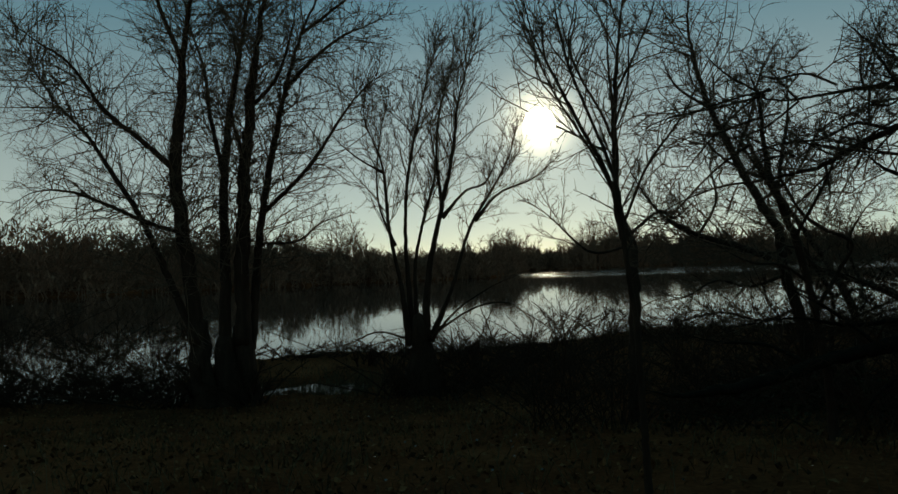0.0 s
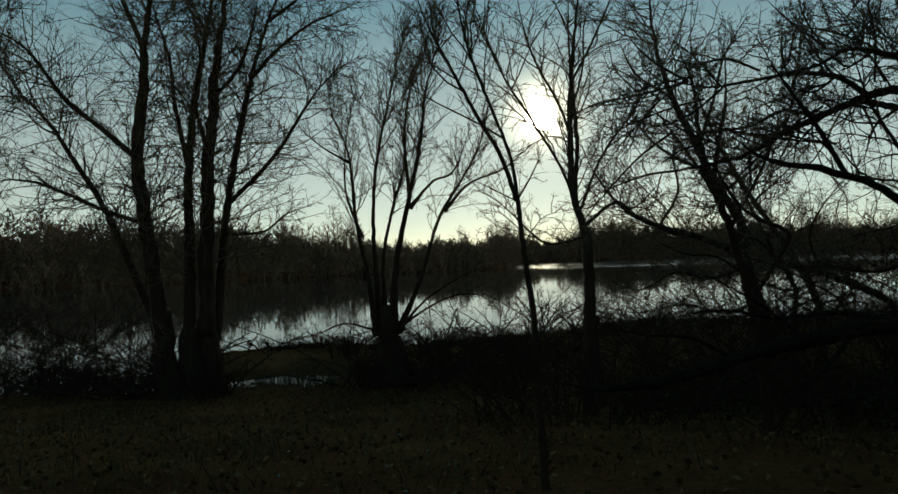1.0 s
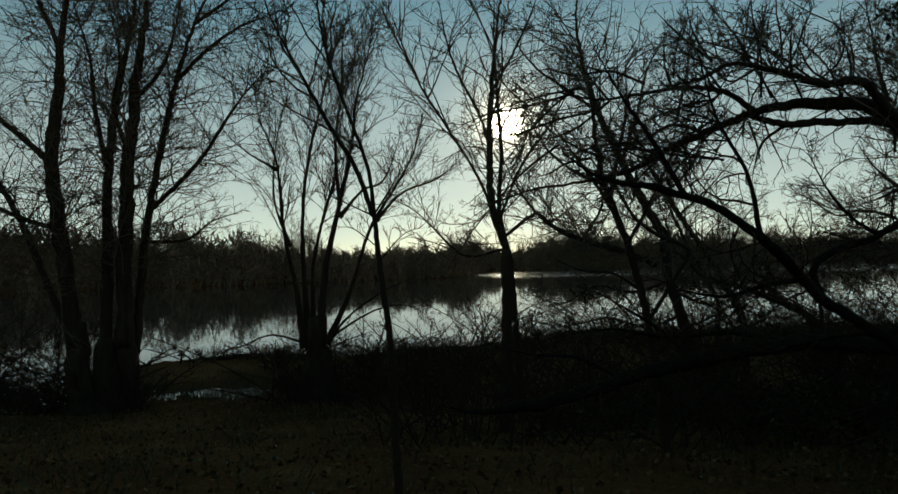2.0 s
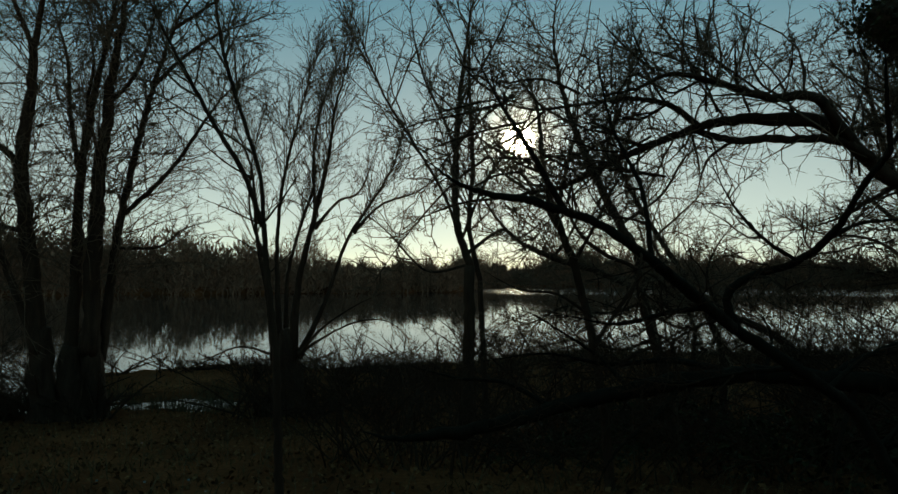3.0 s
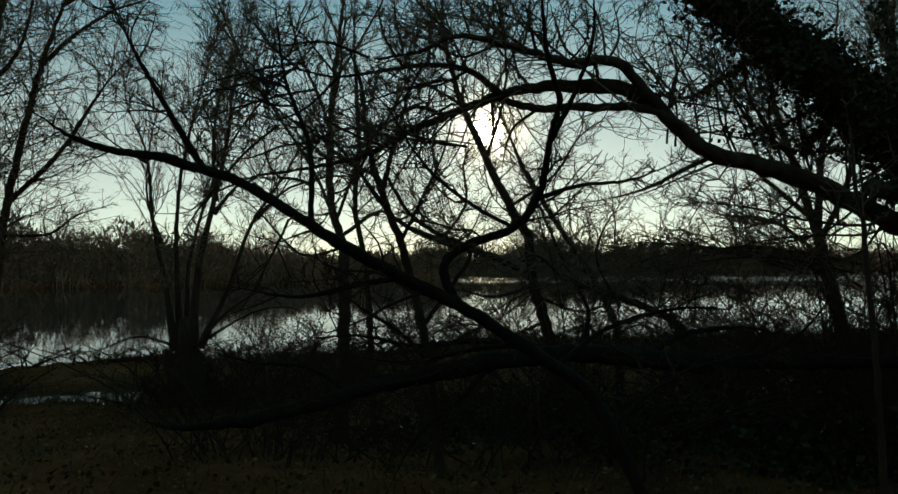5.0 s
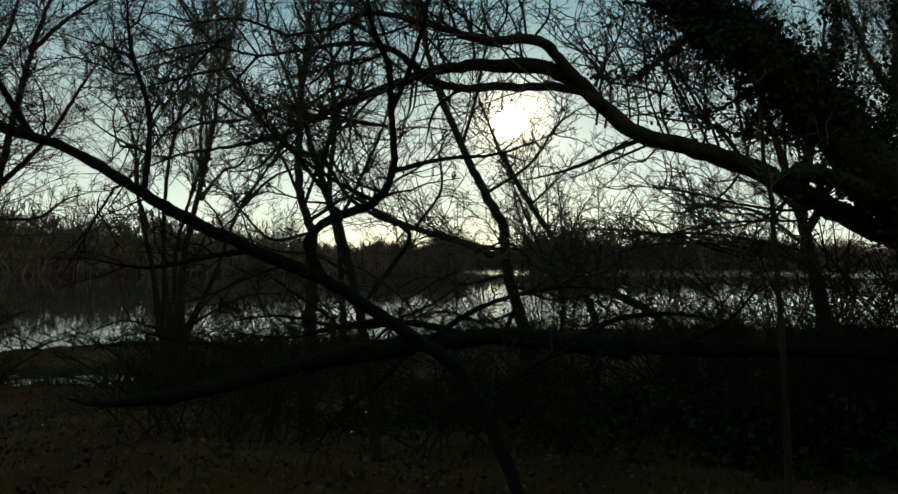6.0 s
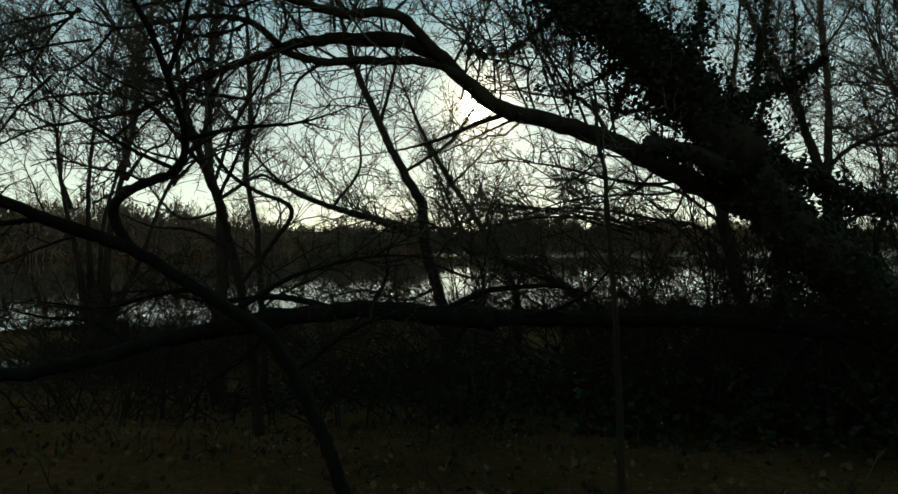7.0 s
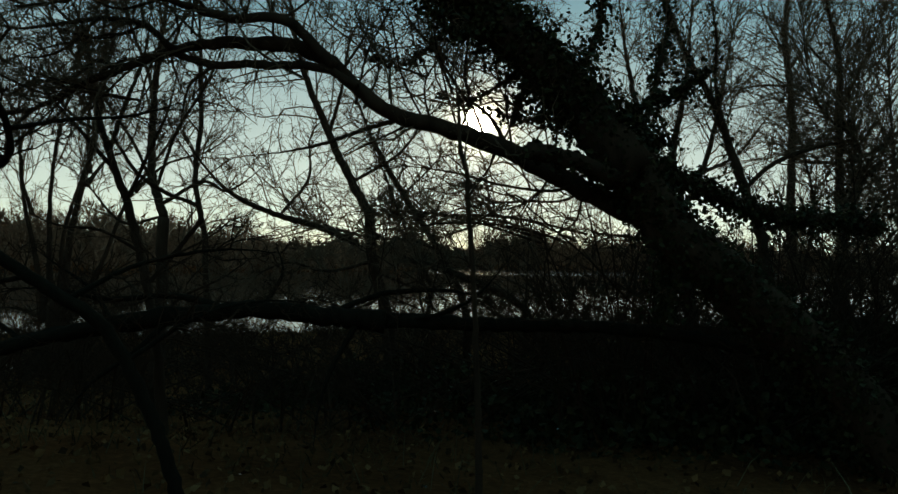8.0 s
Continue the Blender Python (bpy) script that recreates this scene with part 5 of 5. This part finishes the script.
for i, (kind, r0, r1, twigs, pts) in enumerate(rtree2_limbs[:5]):
    ivy_on(pts[:5], r0, r0 * 0.6, 500 if i < 2 else 260, 0.25, 80 + i, ivied_willow)


# ---- low growth ----
def shrub(x, y, height, spread, stems, seed, label, name="shrub", bark=BRUSH_TWIG, lean=(0, 0), thick=0.009, kids=(7, 6)):
    rng = np.random.default_rng(seed)
    top = tagged(new(name), label, "shrub", f"{name} along the water side")
    z = max(float(ground_height(x, y)), WATER_Z) - 0.05
    top.location = (x, y, z)
    s = np.linspace(0, 1, 6)[None, :, None]
    foot = rng.normal(size=(stems, 1, 3)) * np.array([spread * 0.18, spread * 0.18, 0])
    way = np.concatenate([rng.normal(size=(stems, 1, 2)) * spread * 0.5 + np.array(lean), height * (0.5 + 0.6 * rng.random((stems, 1, 1)))], 2)
    droop = np.concatenate([way[..., :2] * 0.5, -0.25 * way[..., 2:] * rng.random((stems, 1, 1))], 2)
    p = foot + s * way + s**2 * droop
    lens = np.linalg.norm(way[:, 0], axis=1)
    p1, l1 = sprout(rng, p, lens, kids[0], 0.42, 45, 0.1, 0.12, k=4)
    p2, l2 = sprout(rng, p1, l1, kids[1], 0.5, 45, 0.05, 0.1, k=2)
    v, q = tubes(p, np.full(stems, thick * 1.6), np.full(stems, thick * 0.6), 4)
    part("stem", mesh_arrays("stem", v, q, bark), top, "", "stuff")
    v1, q1 = spikes(p1, np.full(len(p1), thick * 0.6))
    v2, q2 = spikes(p2, np.full(len(p2), thick * 0.42))
    part("twig_mass", mesh_arrays("twig_mass", np.vstack([v1, v2]), np.vstack([q1, q2 + len(v1)]), bark), top, "", "stuff")
    return top


SHORE_SHRUBS = [(4.6, 27.5, 1.9, 1.6, 16), (6.4, 28.2, 1.5, 1.5, 12), (-1.6, 28.6, 0.8, 1.0, 8), (9.5, 28.4, 1.0, 1.8, 10), (13.0, 28.0, 1.1, 2.0, 10), (17.0, 28.5, 1.2, 2.2, 10), (-3.5, 25.6, 0.8, 1.2, 10), (-2.0, 25.0, 0.7, 1.1, 8), (-5.4, 25.2, 0.9, 1.3, 10), (0.9, 25.0, 0.8, 1.1, 9), (-6.8, 24.4, 0.8, 1.2, 9)]
for i, (x, y, h, s, n) in enumerate(SHORE_SHRUBS):
    shrub(x, y, h, s, n, 100 + i, "bare twiggy shrub at the lake shore", thick=0.017)
FOOT_BRUSH = [(-0.5, 18.5, 1.2, 0.9, 9), (0.3, 18.6, 1.2, 0.9, 9), (-0.9, 17.9, 0.8, 1.2, 9), (0.5, 18.0, 0.8, 1.2, 9), (1.6, 19.5, 0.9, 1.4, 10), (-5.6, 17.0, 1.3, 1.0, 12), (-4.2, 16.9, 1.2, 1.0, 12), (-6.3, 17.3, 1.0, 1.2, 10), (-2.2, 23.4, 0.8, 1.3, 12), (0.4, 23.0, 0.9, 1.4, 12), (2.4, 22.4, 1.1, 1.5, 12), (4.2, 22.0, 1.2, 1.5, 12)]
for i, (x, y, h, s, n) in enumerate(FOOT_BRUSH):
    shrub(x, y, h, s, n, 370 + i, "bare arching twigs low at the waterside", "brush", kids=(9, 7), thick=0.02)
POLE_BRUSH = [(-0.9, 17.2, 2.1, 1.4, 11), (0.6, 17.0, 2.2, 1.4, 11), (1.7, 17.8, 2.1, 1.5, 11), (2.7, 18.6, 2.2, 1.5, 11), (1.1, 19.2, 2.3, 1.5, 10), (3.6, 19.6, 2.1, 1.5, 10), (-0.2, 19.8, 2.2, 1.5, 10)]
for i, (x, y, h, s, n) in enumerate(POLE_BRUSH):
    shrub(x, y, h, s, n, 390 + i, "thin upright bare brush behind the waterside trees", "tall_shrub", kids=(8, 6), thick=0.012)
COVE_SHRUBS = [(-7.8, 19.6, 0.9, 1.6, 18), (-9.4, 20.4, 0.8, 1.8, 18), (-11.2, 21.0, 0.9, 2.0, 18), (-13.4, 20.6, 0.9, 2.0, 18), (-9.8, 17.4, 1.3, 1.8, 18), (-12.0, 16.8, 1.2, 2.0, 18), (-14.4, 16.6, 1.4, 2.0, 18), (-6.3, 19.2, 0.6, 1.2, 14), (-8.6, 18.0, 1.6, 1.6, 16), (-10.6, 18.6, 1.3, 1.8, 16), (-12.8, 18.2, 1.5, 1.8, 16), (-15.5, 18.4, 1.4, 1.8, 14), (-7.0, 17.6, 1.0, 1.2, 12)]
for i, (x, y, h, s, n) in enumerate(COVE_SHRUBS):
    shrub(x, y, h, s, n, 120 + i, "low tangled brush growing in the shallow cove", "brush", kids=(11, 8), thick=0.013)
BANK_BRUSH = [(10.2, 14.0, 1.9, 2.0, 18), (13.2, 14.6, 2.3, 2.2, 18), (16.4, 12.6, 2.8, 2.4, 18), (19.5, 15.0, 3.0, 2.6, 18), (8.2, 15.2, 1.6, 1.8, 16), (4.4, 16.4, 1.2, 1.6, 14), (2.2, 15.6, 0.9, 1.4, 12), (1.2, 26.0, 1.0, 1.3, 12), (2.6, 24.5, 1.3, 1.5, 12), (5.4, 24.0, 1.6, 1.6, 14), (7.6, 25.0, 1.8, 1.8, 14), (9.8, 23.0, 1.9, 1.9, 14)]
BANK_BRUSH += [(12.0, 24.0, 2.0, 2.0, 14), (14.6, 23.0, 2.2, 2.2, 14), (17.5, 22.0, 2.4, 2.4, 14), (6.4, 19.0, 1.6, 1.8, 14), (8.8, 18.0, 1.8, 2.0, 14), (11.4, 17.5, 2.0, 2.0, 14), (3.0, 19.5, 1.0, 1.4, 10), (14.2, 17.0, 2.3, 2.2, 14), (17.5, 16.0, 2.6, 2.4, 14), (21.0, 20.0, 2.8, 2.6, 14)]
for i, (x, y, h, s, n) in enumerate(BANK_BRUSH):
    shrub(x, y, h * (0.75 if y > 20 else 1.35 if x > 11 else 1.1), s, n, 170 + i, "bare tangled brush on the low bank", "brush", kids=(8, 5), thick=0.011)
LOG_BRUSH = [(1.9, 11.2, 1.3, 1.3, 14), (2.6, 12.4, 1.5, 1.3, 14), (2.8, 10.5, 1.4, 1.3, 14), (3.8, 9.6, 1.6, 1.3, 14), (4.8, 10.4, 1.8, 1.4, 14), (5.7, 9.5, 1.8, 1.4, 14), (6.6, 10.2, 1.9, 1.5, 16), (7.5, 9.7, 2.0, 1.5, 16), (5.2, 12.4, 1.7, 1.5, 14), (3.4, 12.6, 1.4, 1.4, 12)]
for i, (x, y, h, s, n) in enumerate(LOG_BRUSH):
    shrub(x, y, h * (1.15 if x < 4.5 else 0.7), s, n - (0 if x < 4.5 else 5), 330 + i, "bare tangled brush grown through the fallen trunk", "brush", kids=(8, 6), thick=0.008)
FLOODED_BRUSH = [(-9.0, 23.5, 1.2, 2.0, 14), (-11.5, 24.5, 1.4, 2.2, 14), (-14.0, 24.0, 1.5, 2.4, 14), (-16.5, 23.0, 1.6, 2.4, 14), (-13.0, 27.5, 1.6, 2.4, 14), (-16.5, 27.0, 1.8, 2.6, 14), (-10.5, 27.5, 1.2, 2.0, 12), (-18.5, 25.0, 1.8, 2.6, 14), (-7.6, 22.0, 0.9, 1.6, 12)]
for i, (x, y, h, s, n) in enumerate(FLOODED_BRUSH):
    shrub(x, y, h * 1.4, s, n, 300 + i, "bare brush standing in the flooded cove", "brush", kids=(10, 7), thick=0.014)


TALL_BRUSH = [(9.6, 13.6, 3.6, 1.6, 13), (8.0, 14.6, 3.4, 1.6, 12), (10.8, 14.6, 3.8, 1.7, 13), (10.2, 12.4, 3.3, 1.6, 12), (11.6, 12.8, 3.6, 1.6, 12), (12.8, 12.0, 3.6, 1.7, 12), (5.4, 13.6, 2.6, 1.6, 9), (7.2, 15.2, 2.8, 1.8, 9)]
for i, (x, y, h, s, n) in enumerate(TALL_BRUSH):
    shrub(x, y, h, s, n, 350 + i, "tall thin bare shrub on the low bank", "tall_shrub", kids=(9, 7), thick=0.011)


def bramble_leaves(top, spread, height, count, seed):
    """Dark leaves hanging on in the lower part of a thicket."""
    rng = np.random.default_rng(seed)
    a, r = rng.random(count) * 6.283, spread * np.sqrt(rng.random(count)) * 1.1
    h = height * (1 - (r / (spread * 1.2)) ** 2) * (0.75 + 0.25 * np.sin(3 * a + seed)) * rng.random(count) ** 0.7
    v, q = leaf_cloud(rng, np.stack([r * np.cos(a), r * np.sin(a), h], -1), 0.085, 0.2)
    part("leaf_mass", mesh_arrays("leaf_mass", v, q, IVY_LEAF), top, "dark bramble leaves", "stuff")


THICKET = [(8.6, 10.4, 1.3, 1.6, 18), (10.4, 9.6, 1.5, 1.8, 18), (12.4, 9.0, 1.8, 1.9, 18), (14.8, 9.6, 2.1, 2.0, 18), (7.0, 12.2, 1.0, 1.5, 14), (5.4, 11.8, 0.8, 1.4, 12), (11.8, 12.4, 2.0, 2.1, 16), (15.0, 13.0, 2.4, 2.4, 18), (17.0, 10.0, 2.8, 2.2, 18), (13.4, 7.2, 1.5, 1.6, 14), (9.4, 11.6, 1.7, 1.9, 18), (7.4, 13.4, 1.5, 1.7, 16), (12.6, 10.6, 2.0, 2.0, 18), (10.8, 11.2, 1.8, 1.8, 18), (16.0, 8.4, 2.2, 2.0, 16)]
THICKET += [(14.0, 11.4, 2.2, 2.0, 18), (6.2, 14.0, 1.2, 1.5, 14), (9.9, 8.7, 1.9, 1.2, 18), (11.2, 8.4, 2.0, 1.4, 18), (12.7, 8.5, 2.0, 1.3, 18), (13.4, 9.2, 2.2, 1.5, 18), (12.2, 9.8, 1.9, 1.5, 16)]
for i, (x, y, h, s, n) in enumerate(THICKET):
    h *= 1.6 if x > 9.5 else 1.05
    bush = shrub(x, y, h, s, n, 140 + i, "dense thorn thicket with dark bramble leaves", "thicket", BARK_DARK, thick=0.011, kids=(8, 6) if x > 11.5 else (6, 5))
    bramble_leaves(bush, s, h * 0.55 if x > 11.5 else 0.95 if x > 9.5 else 1.0 if x > 7 else h * 0.6, 1500 if x > 7 else 900, 240 + i)


def scatter_cover():
    rng = np.random.default_rng(77)
    # fallen leaves
    n = 29000
    x, y = -12 + 38 * rng.random(n), 2.5 + 20 * rng.random(n) ** 1.3
    z = ground_height(x, y) + 0.01
    keep = z > WATER_Z + 0.03
    c = np.stack([x, y, z], -1)[keep]
    v, q = leaf_cloud(rng, c + np.array([0, 0, 0.02]), 0.058, 0.0)
    tagged(new("leaf_litter", mesh_arrays("leaf_litter", v, q, LITTER)), "brown fallen leaves scattered over the bank", "leaf litter", kind="stuff")
    # wet leaves lying nearly flat on the grass
    n = 300
    x, y = -6 + 22 * rng.random(n), 3.0 + 9 * rng.random(n)
    turn, size = rng.random(n) * 6.283, (0.008 + 0.012 * rng.random(n))[:, None]
    tilt = rng.normal(size=(n, 2)) * 0.24
    along = np.stack([np.cos(turn), np.sin(turn), tilt[:, 0]], -1) * size
    over = np.stack([-np.sin(turn), np.cos(turn), tilt[:, 1]], -1) * size * 0.7
    c = np.stack([x, y, ground_height(x, y) + 0.08 + 0.25 * rng.random(n)], -1)
    v = np.stack([c - along, c + over, c + along, c - over], 1).reshape(-1, 3)
    q = np.arange(4 * n).reshape(n, 4)
    tagged(new("dewy_leaves", mesh_arrays("dewy_leaves", v, q, DEW)), "wet leaves glinting among the grass", "leaves", kind="stuff")
    # sedge that half hides the shallow pool
    n = 3800
    x, y = -9.5 + 9.5 * rng.random(n), 18.0 + 3.6 * rng.random(n)
    keep = np.sin(2.1 * x + 0.8) + np.sin(0.9 * x + 2.2 * y) + 0.7 * rng.normal(size=n) > -0.2
    x, y = x[keep], y[keep]
    foot = np.stack([x, y, np.maximum(ground_height(x, y), WATER_Z - 0.1)], -1)[:, None]
    way = rng.normal(size=(len(x), 1, 3)) * 0.3
    way[..., 2] = 1
    blade = foot + np.linspace(0, 1, 3)[None, :, None] * way * (0.14 + 0.26 * rng.random((len(x), 1, 1)))
    v, q = tubes(blade, np.full(len(x), 0.006), np.full(len(x), 0.003), 3)
    tagged(new("pool_rushes", mesh_arrays("pool_rushes", v, q, REED)), "dead rushes standing in the shallow pool", "rushes", kind="stuff")
    # grass and dead stalks
    for name, count, y0, y1, tall, width, mat, label in (
        ("grass", 36000, 2.2, 29.3, 0.16, 0.006, GRASS, "rough winter grass on the dark bank"),
        ("shore_grass", 9000, 26.0, 33.0, 0.32, 0.008, GRASS, "tufts of pale grass along the lake shore"),
        ("tussock_grass", 12000, 25.6, 30.0, 0.5, 0.012, GRASS, "coarse tussocks hanging over the lake shore"),
        ("pool_sedge", 5000, 18.2, 22.5, 0.26, 0.006, REED, "dead sedge standing round the shallow pool"),
        ("dead_stalk", 9000, 2.5, 29.3, 0.4, 0.004, REED, "dry dead stalks standing in the grass"),
    ):
        x, y = -14 + 42 * rng.random(count), y0 + (y1 - y0) * rng.random(count) ** 1.2
        patch = np.sin(0.7 * x + 0.4 * y) + np.sin(1.3 * y - 0.5 * x) + np.sin(0.33 * x + 1.9)
        if name == "tussock_grass":
            patch = np.sin(2.9 * x + 0.4 * y) + np.sin(1.3 * y - 4.5 * x) + np.sin(0.73 * x + 1.9)
        z = ground_height(x, y)
        keep = (z > WATER_Z - (0.12 if name == "pool_sedge" else -0.02)) & (patch + rng.normal(size=count) * (0.2 if name == "tussock_grass" else 1) > (0.5 if name == "tussock_grass" else -0.6))
        x, y, z = x[keep], y[keep], z[keep]
        m = len(x)
        h = tall * (0.4 + rng.random(m))
        lean = rng.normal(size=(m, 3)) * 0.45
        lean[:, 2] = 1
        side = rng.normal(size=(m, 3))
        side[:, 2] = 0
        side *= width / (np.linalg.norm(side, axis=1, keepdims=True) + 1e-9)
        foot = np.stack([x, y, z - 0.02], -1)
        mid = foot + lean * (0.55 * h)[:, None]
        tip = mid + (lean * np.array([1.6, 1.6, 0.7])) * (0.45 * h)[:, None]
        v = np.stack([foot - side, foot + side, mid + side * 0.8, mid - side * 0.8, tip], 1).reshape(-1, 3)
        b = np.arange(m)[:, None] * 5
        q = np.vstack([b + np.array([0, 1, 2, 3]), b + np.array([3, 2, 4, 4])])
        me = bpy.data.meshes.new(name)
        tri = [tuple(f) if f[2] != f[3] else tuple(f[:3]) for f in q.tolist()]
        me.from_pydata(v.tolist(), [], tri)
        me.materials.append(mat)
        tagged(new(name, me), label, name.replace("_", " "), kind="stuff")


scatter_cover()


def fallen_branch(x, y, size, turn, seed):
    """A short broken branch lying at the water's edge, with a stub on it."""
    top = tagged(new("fallen_branch"), "short dark broken branch lying at the shore", "branch")
    top.location = (x, y, float(ground_height(x, y)))
    c, s = math.cos(turn), math.sin(turn)
    line = [(-size * c, -size * s, 0.02), (-0.3 * size * c, -0.3 * size * s, 0.07), (0.4 * size * c, 0.4 * size * s, 0.06), (size * c, size * s, 0.16)]
    part("stem", lumpy_tube("stem", line, 0.085, 0.05, BARK_DARK, 8, 0.14, seed)[0], top)
    part("stub", lumpy_tube("stub", [line[1], (line[1][0] + 0.1, line[1][1], 0.2), (line[1][0] + 0.16, line[1][1] + 0.05, 0.34)], 0.04, 0.02, BARK_DARK, 6, 0.12, seed + 1)[0], top)


fallen_branch(-4.5, 25.9, 0.5, 0.2, 401)
fallen_branch(2.4, 26.4, 0.4, -0.4, 403)


def far_scrub():
    """Low dark growth along the far water's edge."""
    rng = np.random.default_rng(31)
    n = 2000
    x = -85 + 255 * rng.random(n)
    y = np.array([far_shore(float(v)) for v in x]) - 1.2 + 5 * rng.random(n)
    h = 1.7 * (0.6 + 1.3 * rng.random(n)) * (0.8 + 0.4 * np.sin(0.4 * x) * np.sin(0.13 * x + 1))
    z = np.maximum(ground_height(x, y), WATER_Z) - 0.1
    s = np.linspace(0, 1, 3)[None, :, None]
    way = np.concatenate([rng.normal(size=(n, 1, 2)) * 0.35, np.ones((n, 1, 1))], 2) * h[:, None, None]
    p = np.stack([x, y, z], -1)[:, None] + s * way
    p1, _ = sprout(rng, p, h, 4, 0.6, 35, 0.2, 0.1, k=2)
    v, q = tubes(p, np.full(n, 0.07), np.full(n, 0.03), 3)
    v1, q1 = tubes(p1, np.full(len(p1), 0.045), np.full(len(p1), 0.02), 3)
    tagged(new("far_scrub", mesh_arrays("far_scrub", np.vstack([v, v1]), np.vstack([q, q1 + len(v)]), HAZY_FAR_TWIG)), "dark low scrub at the far water's edge", "scrub", kind="stuff")


far_scrub()


def unseen_sky_screen():
    """An unseen wall of leaves, away from the lake, added to hold back sky light."""
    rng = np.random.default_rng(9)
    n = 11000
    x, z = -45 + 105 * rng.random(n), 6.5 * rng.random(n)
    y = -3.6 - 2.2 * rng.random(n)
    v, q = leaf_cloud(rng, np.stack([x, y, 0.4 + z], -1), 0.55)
    tagged(new("hedge", mesh_arrays("hedge", v, q, IVY_LEAF)), "unseen leaf screen added behind the path to block sky light", "hedge", kind="stuff")


unseen_sky_screen()
